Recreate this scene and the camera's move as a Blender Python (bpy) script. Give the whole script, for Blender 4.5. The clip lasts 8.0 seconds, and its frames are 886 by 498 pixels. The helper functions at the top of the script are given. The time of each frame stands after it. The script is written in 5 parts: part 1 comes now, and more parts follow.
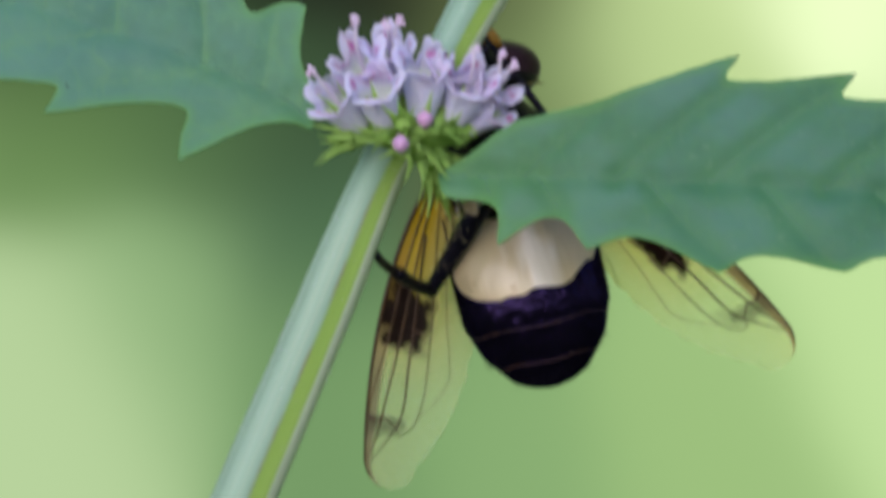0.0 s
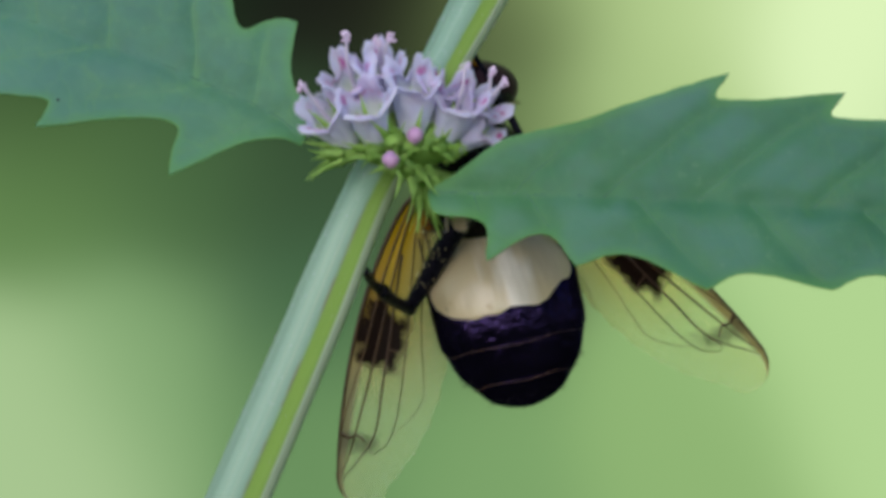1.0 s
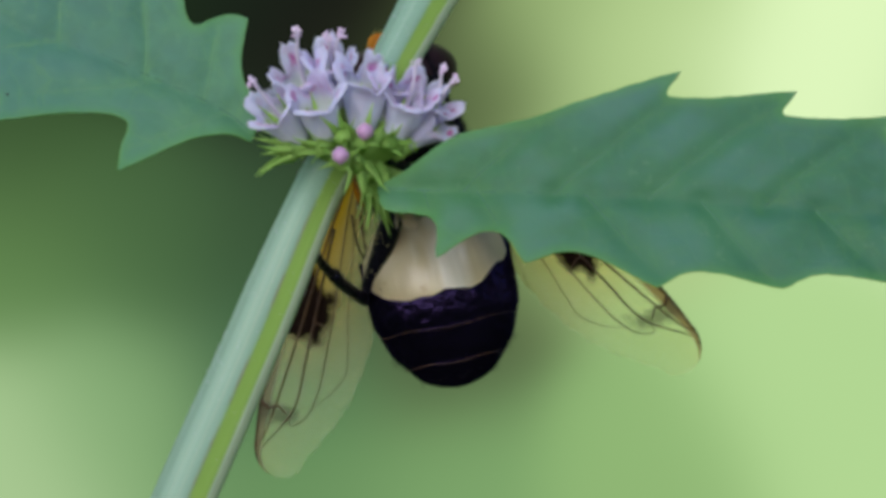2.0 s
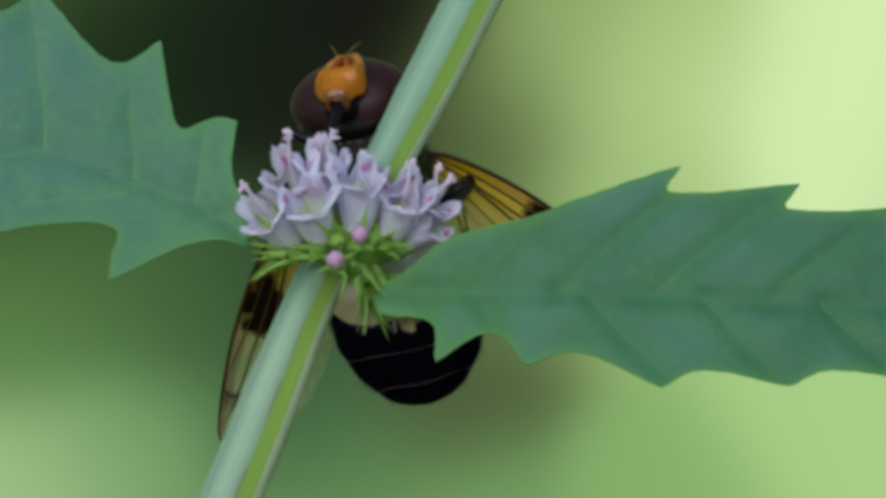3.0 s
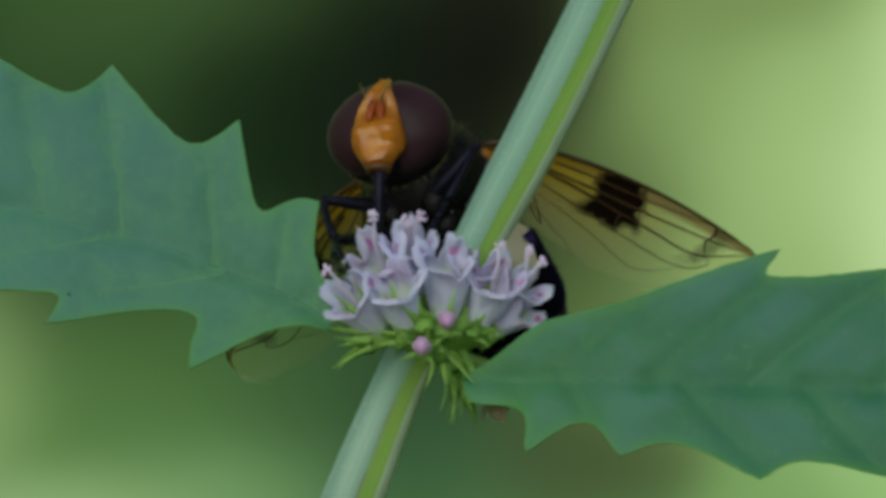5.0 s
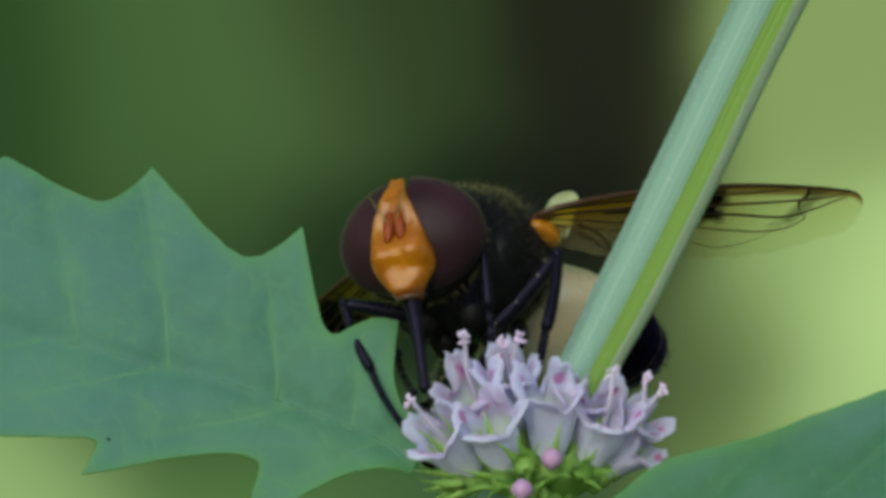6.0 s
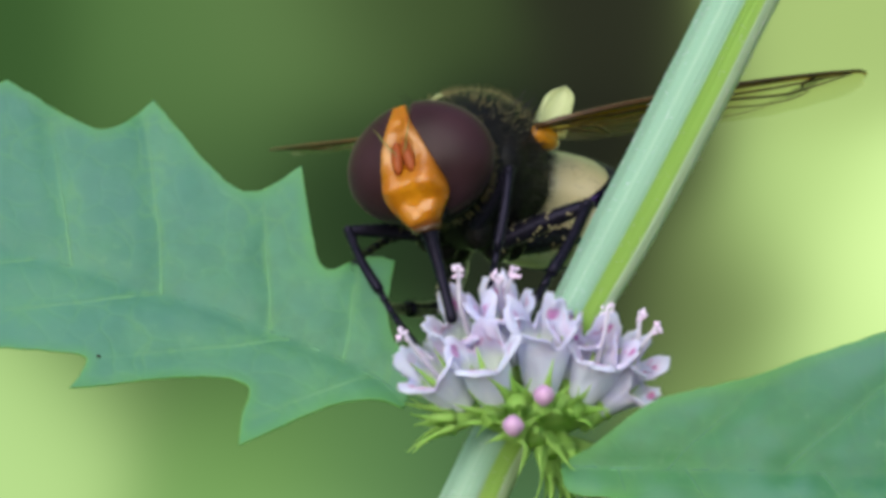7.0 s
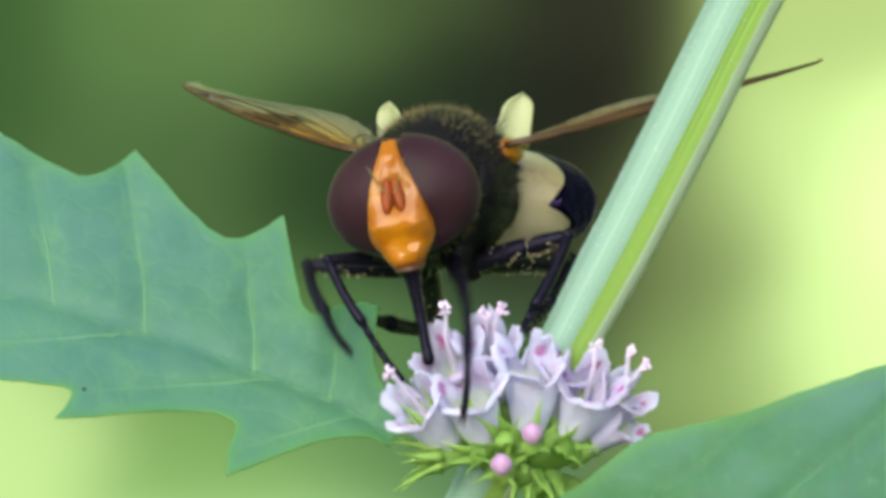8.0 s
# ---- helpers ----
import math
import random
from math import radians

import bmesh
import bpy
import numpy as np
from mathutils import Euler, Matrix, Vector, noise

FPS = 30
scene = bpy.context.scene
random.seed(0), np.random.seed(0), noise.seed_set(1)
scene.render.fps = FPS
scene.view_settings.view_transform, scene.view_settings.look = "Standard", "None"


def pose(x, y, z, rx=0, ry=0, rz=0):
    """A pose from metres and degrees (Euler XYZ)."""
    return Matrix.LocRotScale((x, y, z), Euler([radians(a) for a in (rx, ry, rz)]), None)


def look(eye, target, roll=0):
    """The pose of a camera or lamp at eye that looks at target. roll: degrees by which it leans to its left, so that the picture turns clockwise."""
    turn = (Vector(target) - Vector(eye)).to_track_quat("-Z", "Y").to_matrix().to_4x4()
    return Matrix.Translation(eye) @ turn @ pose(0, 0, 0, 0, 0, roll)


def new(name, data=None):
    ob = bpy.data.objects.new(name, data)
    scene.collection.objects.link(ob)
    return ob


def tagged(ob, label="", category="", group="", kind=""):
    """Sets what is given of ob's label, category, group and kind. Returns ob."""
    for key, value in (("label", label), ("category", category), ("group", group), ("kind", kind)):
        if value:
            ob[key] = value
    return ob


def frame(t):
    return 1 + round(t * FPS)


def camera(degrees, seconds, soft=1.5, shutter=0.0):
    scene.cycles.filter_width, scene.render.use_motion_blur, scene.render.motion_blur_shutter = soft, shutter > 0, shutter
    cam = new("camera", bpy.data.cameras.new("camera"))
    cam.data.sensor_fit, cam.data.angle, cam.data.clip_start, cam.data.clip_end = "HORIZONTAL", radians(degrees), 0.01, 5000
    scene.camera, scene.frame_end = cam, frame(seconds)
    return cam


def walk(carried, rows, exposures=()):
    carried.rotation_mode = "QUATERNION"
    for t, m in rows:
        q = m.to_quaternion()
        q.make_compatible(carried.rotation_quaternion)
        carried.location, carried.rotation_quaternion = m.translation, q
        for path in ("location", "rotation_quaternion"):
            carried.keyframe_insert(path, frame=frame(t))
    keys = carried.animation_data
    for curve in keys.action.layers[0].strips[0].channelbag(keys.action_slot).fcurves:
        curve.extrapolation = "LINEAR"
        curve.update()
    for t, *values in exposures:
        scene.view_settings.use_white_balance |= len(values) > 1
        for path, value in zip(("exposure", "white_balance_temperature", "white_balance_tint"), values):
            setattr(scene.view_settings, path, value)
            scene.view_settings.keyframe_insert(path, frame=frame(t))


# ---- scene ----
# The camera: a long lens close to a flowering stem, hand held
cam = camera(7.8, 8.0, soft=4.0, shutter=0.5)
EXPOSURES = [(0.0, 0.10, 6200, 24), (1.0, -0.12, 6150, 16), (1.7, -0.08, 6100, 16), (3.0, -0.25, 6350, 5), (4.2, -0.52, 6450, 3), (5.5, -0.54, 6400, -5), (6.0, -0.15, 6450, 2), (6.5, 0.25, 6600, 2), (7.0, 0.55, 6600, 6), (8.0, 0.83, 6700, 9)]
walk(cam, [
    (0.0, pose(-0.00099, -0.25509, 0.40225, 88.184, -0.506, -0.472)),
    (0.1, pose(-0.00097, -0.25457, 0.40228, 88.471, -0.505, -0.443)),
    (0.2, pose(-0.00096, -0.25406, 0.40224, 88.694, -0.506, -0.538)),
    (0.3, pose(-0.00093, -0.25354, 0.40198, 88.679, -0.507, -0.714)),
    (0.4, pose(-0.00091, -0.25303, 0.40177, 88.737, -0.507, -0.764)),
    (0.5, pose(-0.00090, -0.25253, 0.40160, 88.806, -0.506, -0.671)),
    (0.6, pose(-0.00093, -0.25319, 0.40135, 88.834, -0.585, -0.633)),
    (0.7, pose(-0.00096, -0.25386, 0.40106, 88.821, -0.664, -0.590)),
    (0.8, pose(-0.00099, -0.25453, 0.40084, 88.873, -0.744, -0.602)),
    (0.9, pose(-0.00102, -0.25521, 0.40057, 88.880, -0.823, -0.608)),
    (1.0, pose(-0.00105, -0.25589, 0.40021, 88.793, -0.902, -0.575)),
    (1.1, pose(-0.00094, -0.25646, 0.39960, 88.857, -1.041, -0.622)),
    (1.2, pose(-0.00083, -0.25704, 0.39897, 88.890, -1.180, -0.785)),
    (1.3, pose(-0.00073, -0.25763, 0.39840, 88.998, -1.317, -0.942)),
    (1.4, pose(-0.00061, -0.25820, 0.39776, 89.028, -1.456, -0.920)),
    (1.5, pose(-0.00050, -0.25879, 0.39722, 89.173, -1.594, -0.920)),
    (1.6, pose(-0.00038, -0.25799, 0.39718, 89.248, -1.592, -1.051)),
    (1.7, pose(-0.00025, -0.25719, 0.39714, 89.329, -1.593, -0.939)),
    (2.8, pose(0.00015, -0.25050, 0.39955, 89.480, -0.20, -0.792)),
    (2.9, pose(0.00040, -0.25025, 0.39974, 89.703, -0.10, -0.744)),
    (3.0, pose(0.00066, -0.25000, 0.39978, 89.757, 0.00, -0.676)),
    (3.1, pose(0.00053, -0.25000, 0.39980, 89.782, -0.00, -0.532)),
    (3.2, pose(0.00040, -0.25000, 0.39978, 89.766, -0.00, -0.482)),
    (3.3, pose(0.00026, -0.25000, 0.39984, 89.831, -0.00, -0.418)),
    (3.4, pose(0.00013, -0.25000, 0.39992, 89.910, -0.00, -0.234)),
    (3.5, pose(-0.00000, -0.25000, 0.40000, 90.000, 0.00, -0.000)),
    (3.6, pose(0.00010, -0.24975, 0.40008, 90.096, 0.06, 0.171)),
    (3.7, pose(0.00019, -0.24950, 0.40015, 90.184, 0.12, 0.283)),
    (3.8, pose(0.00029, -0.24925, 0.40019, 90.244, 0.18, 0.370)),
    (3.9, pose(0.00039, -0.24900, 0.40022, 90.282, 0.24, 0.327)),
    (4.0, pose(0.00048, -0.24876, 0.40024, 90.317, 0.30, 0.264)),
    (4.1, pose(0.00075, -0.24876, 0.40025, 90.324, 0.30, 0.101)),
    (4.2, pose(0.00101, -0.24876, 0.40027, 90.357, 0.30, 0.082)),
    (5.3, pose(0.00240, -0.22936, 0.40049, 90.360, -0.500, 0.913)),
    (5.4, pose(0.00257, -0.22261, 0.40065, 90.370, -0.648, 1.162)),
    (5.5, pose(0.00273, -0.21626, 0.40094, 90.568, -0.797, 1.220)),
    (5.6, pose(0.00259, -0.21132, 0.40066, 90.779, -0.699, 1.199)),
    (5.7, pose(0.00245, -0.20662, 0.40056, 91.230, -0.601, 1.174)),
    (5.8, pose(0.00218, -0.20639, 0.40027, 91.406, -0.272, 1.136)),
    (5.9, pose(0.00201, -0.20617, 0.40001, 91.597, 0.064, 1.211)),
    (6.0, pose(0.00183, -0.20594, 0.39969, 91.742, 0.392, 1.361)),
    (6.1, pose(0.00180, -0.20543, 0.39963, 91.780, 0.170, 1.502)),
    (6.2, pose(0.00175, -0.20493, 0.39950, 91.712, -0.052, 1.738)),
    (6.3, pose(0.00172, -0.20443, 0.39934, 91.607, -0.272, 1.670)),
    (6.4, pose(0.00177, -0.20393, 0.39930, 91.665, -0.492, 1.455)),
    (6.5, pose(0.00181, -0.20343, 0.39918, 91.612, -0.712, 1.391)),
    (6.6, pose(0.00189, -0.20359, 0.39917, 91.354, -0.731, 1.395)),
    (6.7, pose(0.00197, -0.20376, 0.39929, 91.299, -0.749, 1.398)),
    (6.8, pose(0.00206, -0.20392, 0.39939, 91.215, -0.769, 1.450)),
    (6.9, pose(0.00214, -0.20408, 0.39954, 91.175, -0.787, 1.434)),
    (7.0, pose(0.00222, -0.20426, 0.39969, 91.162, -0.806, 1.407)),
    (7.2, pose(0.00224, -0.20393, 0.40033, 91.145, -0.762, 1.344)),
    (7.3, pose(0.00226, -0.20376, 0.40063, 91.136, -0.739, 1.288)),
    (7.5, pose(0.00229, -0.20343, 0.40108, 90.858, -0.696, 1.333)),
    (7.6, pose(0.00221, -0.20325, 0.40135, 90.792, -0.654, 1.290)),
    (7.7, pose(0.00215, -0.20308, 0.40162, 90.743, -0.613, 1.186)),
    (7.8, pose(0.00209, -0.20291, 0.40192, 90.722, -0.571, 1.208)),
    (8.0, pose(0.00194, -0.20258, 0.40253, 90.688, -0.488, 1.235)),
], EXPOSURES)

# ---- light ----
world = bpy.data.worlds.new("sky")
scene.world = world
world.use_nodes = True
wn, wl = world.node_tree.nodes, world.node_tree.links
sky = wn.new("ShaderNodeTexSky")
sky.sky_type, sky.sun_disc = "NISHITA", False
sky.sun_elevation, sky.sun_rotation = radians(27), radians(198)
wl.new(sky.outputs["Color"], wn["Background"].inputs["Color"])
wn["Background"].inputs["Strength"].default_value = 0.15
sun = new("sun", bpy.data.lights.new("sun", "SUN"))
sun.data.energy, sun.data.angle, sun.data.color = 3.0, radians(70), (1.0, 0.97, 0.92)
sun.matrix_world = look((-0.40, -1.25, 0.66), (0, 0, 0))

MM = 0.001
NODE = Vector((0.0, 0.0, 0.40))      # the flowering node, 40 cm above the ground


# ---- materials ----
class Mat:
    """A node material with a few short-hands."""

    def __init__(self, name, rough=0.5, spec=0.5):
        self.m = bpy.data.materials.new(name)
        self.m.use_nodes = True
        self.n, self.l = self.m.node_tree.nodes, self.m.node_tree.links
        self.b = self.n["Principled BSDF"]
        self.b.inputs["Roughness"].default_value = rough
        self.b.inputs["Specular IOR Level"].default_value = spec

    def node(self, kind, **values):
        nd = self.n.new(kind)
        for k, v in values.items():
            nd.inputs[k.replace("_", " ")].default_value = v
        return nd

    def coords(self, kind="Object"):
        return self.node("ShaderNodeTexCoord").outputs[kind]

    def noise(self, scale, detail=3.0, rough=0.55, vec=None, squash=None):
        vec = vec or self.coords()
        if squash:
            mp = self.node("ShaderNodeMapping", Scale=squash)
            self.l.new(vec, mp.inputs["Vector"])
            vec = mp.outputs["Vector"]
        nz = self.node("ShaderNodeTexNoise", Scale=scale, Detail=detail, Roughness=rough)
        self.l.new(vec, nz.inputs["Vector"])
        return nz.outputs["Fac"]

    def ramp(self, fac, *stops, smooth=False):
        r = self.node("ShaderNodeValToRGB")
        if smooth:
            r.color_ramp.interpolation = "EASE"
        el = r.color_ramp.elements
        while len(el) < len(stops):
            el.new(0.5)
        for e, (p, c) in zip(el, stops):
            e.position = p
            e.color = (*c, 1) if isinstance(c, tuple) else (c, c, c, 1)
        self.l.new(fac, r.inputs["Fac"])
        return r.outputs["Color"]

    def mix(self, fac, a, b, blend="MIX"):
        mx = self.node("ShaderNodeMix")
        mx.data_type, mx.blend_type = "RGBA", blend
        for sock, v in ((mx.inputs[0], fac), (mx.inputs[6], a), (mx.inputs[7], b)):
            if isinstance(v, tuple):
                sock.default_value = (*v, 1)
            elif isinstance(v, (int, float)):
                sock.default_value = v
            else:
                self.l.new(v, sock)
        return mx.outputs[2]

    def math(self, op, a, b=0.0, clamp=False):
        nd = self.node("ShaderNodeMath")
        nd.operation, nd.use_clamp = op, clamp
        for sock, v in ((nd.inputs[0], a), (nd.inputs[1], b)):
            if isinstance(v, (int, float)):
                sock.default_value = v
            else:
                self.l.new(v, sock)
        return nd.outputs[0]

    def axes(self, vec):
        sp = self.node("ShaderNodeSeparateXYZ")
        self.l.new(vec, sp.inputs[0])
        return sp.outputs

    def color(self, c):
        if isinstance(c, tuple):
            self.b.inputs["Base Color"].default_value = (*c, 1)
        else:
            self.l.new(c, self.b.inputs["Base Color"])
        return self

    def rough(self, r):
        self.l.new(r, self.b.inputs["Roughness"])
        return self

    def bump(self, height, strength, dist):
        bp = self.node("ShaderNodeBump", Strength=strength, Distance=dist)
        self.l.new(height, bp.inputs["Height"])
        self.l.new(bp.outputs["Normal"], self.b.inputs["Normal"])
        return self

    def translucent(self, amount, tint):
        tr = self.node("ShaderNodeBsdfTranslucent")
        if isinstance(tint, tuple):
            tr.inputs["Color"].default_value = (*tint, 1)
        else:
            self.l.new(tint, tr.inputs["Color"])
        ms = self.node("ShaderNodeMixShader", Fac=amount)
        self.l.new(self.b.outputs[0], ms.inputs[1])
        self.l.new(tr.outputs[0], ms.inputs[2])
        self.l.new(ms.outputs[0], self.n["Material Output"].inputs["Surface"])
        return self


def band(m, x, lo, hi, soft):
    """1 where x lies between lo and hi, with soft edges."""
    a = m.node("ShaderNodeMapRange", From_Min=lo - soft, From_Max=lo + soft)
    b = m.node("ShaderNodeMapRange", From_Min=hi - soft, From_Max=hi + soft)
    for r in (a, b):
        m.l.new(x, r.inputs["Value"])
    return m.math("SUBTRACT", a.outputs[0], b.outputs[0], True)


def leaf_material(name, base, light, vein, edge):
    """UV: distance from the margin and from the nearest vein, mm."""
    m = Mat(name, 0.5, 0.30)
    near_edge, near_vein, _ = m.axes(m.coords("UV"))
    big, mid, fine = m.noise(120, 3), m.noise(480, 3), m.noise(1900, 4)
    c = m.mix(m.ramp(big, (0.30, 0.0), (0.70, 1.0)), base, light)
    c = m.mix(m.ramp(fine, (0.40, 0.0), (0.64, 0.62)), c, light)
    c = m.mix(m.ramp(mid, (0.52, 0.0), (0.75, 0.20)), c, vein)
    # net of fine veins between the laterals
    vo = m.node("ShaderNodeTexVoronoi", Scale=820.0)
    vo.feature = "DISTANCE_TO_EDGE"
    warp = m.node("ShaderNodeVectorMath")
    warp.operation = "MULTIPLY_ADD"
    nz = m.node("ShaderNodeTexNoise", Scale=500.0, Detail=2.0)
    m.l.new(m.coords(), nz.inputs["Vector"])
    m.l.new(nz.outputs["Color"], warp.inputs[0])
    warp.inputs[1].default_value = (0.0022, 0.0022, 0.0022)
    m.l.new(m.coords(), warp.inputs[2])
    m.l.new(warp.outputs[0], vo.inputs["Vector"])
    net = m.ramp(vo.outputs["Distance"], (0.0, 1.0), (0.075, 0.0), smooth=True)
    seen = m.ramp(m.noise(330, 2), (0.36, 0.06), (0.66, 0.34))
    c = m.mix(m.math("MULTIPLY", net, seen), c, vein)
    specks = m.ramp(m.noise(2600, 2, 0.4), (0.66, 0.0), (0.72, 0.22))
    c = m.mix(m.math("MULTIPLY", specks, m.ramp(mid, (0.4, 0.0), (0.6, 1.0))), c, (0.20, 0.36, 0.19))
    wob = m.math("ADD", near_vein, m.math("MULTIPLY", m.math("SUBTRACT", mid, 0.5), 0.5))
    c = m.mix(m.ramp(wob, (0.0, 0.45), (0.20, 0.0), smooth=True), c, vein)
    # bluish sky sheen on the swellings between veins, painted into the leaf colour
    sky_sheen = m.math("MULTIPLY", m.ramp(near_vein, (0.25, 0.0), (0.9, 1.0), smooth=True), m.ramp(m.noise(420, 3, squash=(0.5, 1.0, 1.0)), (0.40, 0.0), (0.64, 0.55)))
    c = m.mix(sky_sheen, c, (0.072, 0.190, 0.175))
    along = m.node("ShaderNodeMapRange", From_Min=0.001, From_Max=0.010, To_Min=0.34, To_Max=0.0)
    m.l.new(m.axes(m.coords())[0], along.inputs["Value"])
    c = m.mix(m.math("MULTIPLY", along.outputs[0], m.ramp(big, (0.3, 0.5), (0.7, 1.0))), c, (0.115, 0.29, 0.055))
    rim = m.math("ADD", near_edge, m.math("MULTIPLY", m.math("SUBTRACT", big, 0.5), 0.6))
    c = m.mix(m.ramp(rim, (0.0, 0.34), (0.5, 0.0), smooth=True), c, edge)
    m.color(c).rough(m.ramp(fine, (0.2, 0.44), (0.8, 0.62)))
    m.bump(m.math("ADD", m.math("MULTIPLY", fine, 0.35), m.math("SUBTRACT", m.math("MULTIPLY", mid, 0.8), m.math("MULTIPLY", net, 0.18))), 0.36, 0.00012)
    return m.translucent(0.32, (0.20, 0.50, 0.10)).m


def stem_material():
    m = Mat("stem_skin", 0.55, 0.2)
    u, v, _ = m.axes(m.coords("UV"))
    streak = m.noise(60, 4, vec=m.coords("UV"), squash=(1.0, 0.05, 1.0))
    lines = m.noise(22, 3, vec=m.coords("UV"), squash=(3.0, 0.02, 1.0))
    pale = m.mix(streak, (0.19, 0.35, 0.265), (0.27, 0.43, 0.34))
    pale = m.mix(m.ramp(lines, (0.52, 0.0), (0.72, 0.35)), pale, (0.50, 0.62, 0.50))
    green = m.mix(streak, (0.20, 0.36, 0.06), (0.28, 0.44, 0.10))
    wob = m.math("ADD", u, m.math("MULTIPLY", m.math("SUBTRACT", streak, 0.5), 0.012))
    groove = m.math("ADD", band(m, wob, 0.022, 0.122, 0.008), band(m, wob, 0.52, 0.60, 0.008))
    c = m.mix(groove, pale, green)
    # right-hand ridge painted pale, for the backlight along that edge
    c = m.mix(m.math("MULTIPLY", band(m, wob, 0.128, 0.24, 0.01), 0.8), c, (0.52, 0.62, 0.40))
    c = m.mix(m.math("MULTIPLY", m.math("MULTIPLY", band(m, v, 0.0, 0.452, 0.01), m.math("SUBTRACT", 1.0, groove)), 0.08), c, (0.55, 0.63, 0.50))
    tan = m.ramp(m.noise(30, 3, vec=m.coords("UV"), squash=(1.3, 0.015, 1.0)), (0.55, 0.0), (0.70, 0.55))
    skin = m.math("SUBTRACT", 1.0, m.math("MULTIPLY", groove, 0.85))
    c = m.mix(m.math("MULTIPLY", m.math("MULTIPLY", tan, skin), band(m, v, 0.0, 0.445, 0.02)), c, (0.58, 0.55, 0.40))
    # brown scars low on the stem
    scar = m.ramp(m.noise(34, 3, vec=m.coords("UV"), squash=(1.6, 0.10, 1.0)), (0.68, 0.0), (0.76, 0.8))
    low = band(m, v, 0.0, 0.452, 0.012)
    c = m.mix(m.math("MULTIPLY", m.math("MULTIPLY", scar, low), groove), c, (0.17, 0.13, 0.06))
    seam = m.math("MULTIPLY", band(m, u, 0.012, 0.026, 0.003), m.ramp(m.noise(3.0, 3, vec=m.coords("UV"), squash=(0.2, 14.0, 1.0)), (0.42, 0.0), (0.56, 0.85)))
    c = m.mix(m.math("MULTIPLY", seam, low), c, (0.22, 0.19, 0.14))
    ribs = m.noise(70, 2, vec=m.coords("UV"), squash=(1.0, 0.004, 1.0))
    c = m.mix(m.math("MULTIPLY", m.ramp(ribs, (0.52, 0.0), (0.64, 0.7)), band(m, u, 0.09, 0.30, 0.01)), c, (0.60, 0.70, 0.56))
    m.color(c)
    m.bump(m.math("ADD", m.math("ADD", streak, m.math("MULTIPLY", ribs, 0.8)), m.math("MULTIPLY", lines, 0.6)), 0.45, 0.0001)
    return m.translucent(0.22, (0.35, 0.6, 0.2)).m


def petal_material():
    """UV: round the bell (one unit a lobe), and up the outside (0 to 1) and down the inside (1 to 2)."""
    m = Mat("petal", 0.55, 0.3)
    u, v, _ = m.axes(m.coords("UV"))
    nz, fine = m.noise(900, 3), m.noise(2600, 2)
    du = m.math("SUBTRACT", m.math("FRACT", u), 0.5)
    dv = m.math("SUBTRACT", v, 1.24)
    r = m.math("SQRT", m.math("ADD", m.math("MULTIPLY", m.math("MULTIPLY", du, du), 1.8), m.math("MULTIPLY", m.math("MULTIPLY", dv, dv), 4.0)))
    r = m.math("ADD", r, m.math("MULTIPLY", m.math("SUBTRACT", nz, 0.5), 0.55))
    spot = m.ramp(r, (0.10, 1.0), (0.25, 0.0), smooth=True)
    spot = m.math("MULTIPLY", spot, m.ramp(m.noise(380, 1), (0.34, 0.3), (0.50, 1.0)))
    flush = m.math("MULTIPLY", m.ramp(m.noise(700, 2), (0.42, 0.0), (0.60, 1.0)), m.math("ADD", band(m, v, 1.05, 1.45, 0.08), band(m, v, 0.52, 0.86, 0.08)))
    flecks = m.math("MULTIPLY", m.ramp(fine, (0.58, 0.0), (0.66, 1.0)), band(m, v, 1.12, 1.42, 0.06))
    c = m.mix(m.ramp(nz, (0.35, 0.0), (0.7, 1.0)), (0.68, 0.71, 0.94), (0.62, 0.59, 0.90))
    c = m.mix(m.ramp(v, (0.0, 0.4), (0.26, 0.0)), c, (0.62, 0.70, 0.54))
    inner = m.ramp(m.math("SUBTRACT", v, 1.0), (0.36, 0.0), (0.55, 0.85), smooth=True)
    c = m.mix(inner, c, (0.68, 0.75, 0.66))
    c = m.mix(m.math("MULTIPLY", flush, 0.42), c, (0.62, 0.38, 0.62))
    c = m.mix(m.math("MULTIPLY", spot, 0.9), c, (0.46, 0.05, 0.34))
    c = m.mix(m.math("MULTIPLY", flecks, 0.55), c, (0.58, 0.20, 0.48))
    m.color(c).bump(nz, 0.7, 0.00014)
    m.b.inputs["Subsurface Weight"].default_value = 0.6
    m.b.inputs["Subsurface Radius"].default_value = (1.0, 0.95, 1.0)
    m.b.inputs["Subsurface Scale"].default_value = 0.0009
    return m.translucent(0.30, c).m


def plain(name, a, b, scale, rough=0.5, spec=0.5, bump=0.0, through_light=0.0, tint=(0.5, 0.5, 0.5), relief=0.00008):
    m = Mat(name, rough, spec)
    nz, fine = m.noise(scale, 3), m.noise(scale * 5, 3)
    c = m.mix(m.ramp(nz, (0.3, 0.0), (0.7, 1.0)), a, b)
    c = m.mix(m.math("MULTIPLY", fine, 0.3), c, b)
    m.color(c).rough(m.ramp(fine, (0.2, max(0.02, rough - 0.1)), (0.8, min(1.0, rough + 0.1))))
    if bump:
        m.bump(fine, bump, relief)
    if through_light:
        m.translucent(through_light, tint)
    return m.m


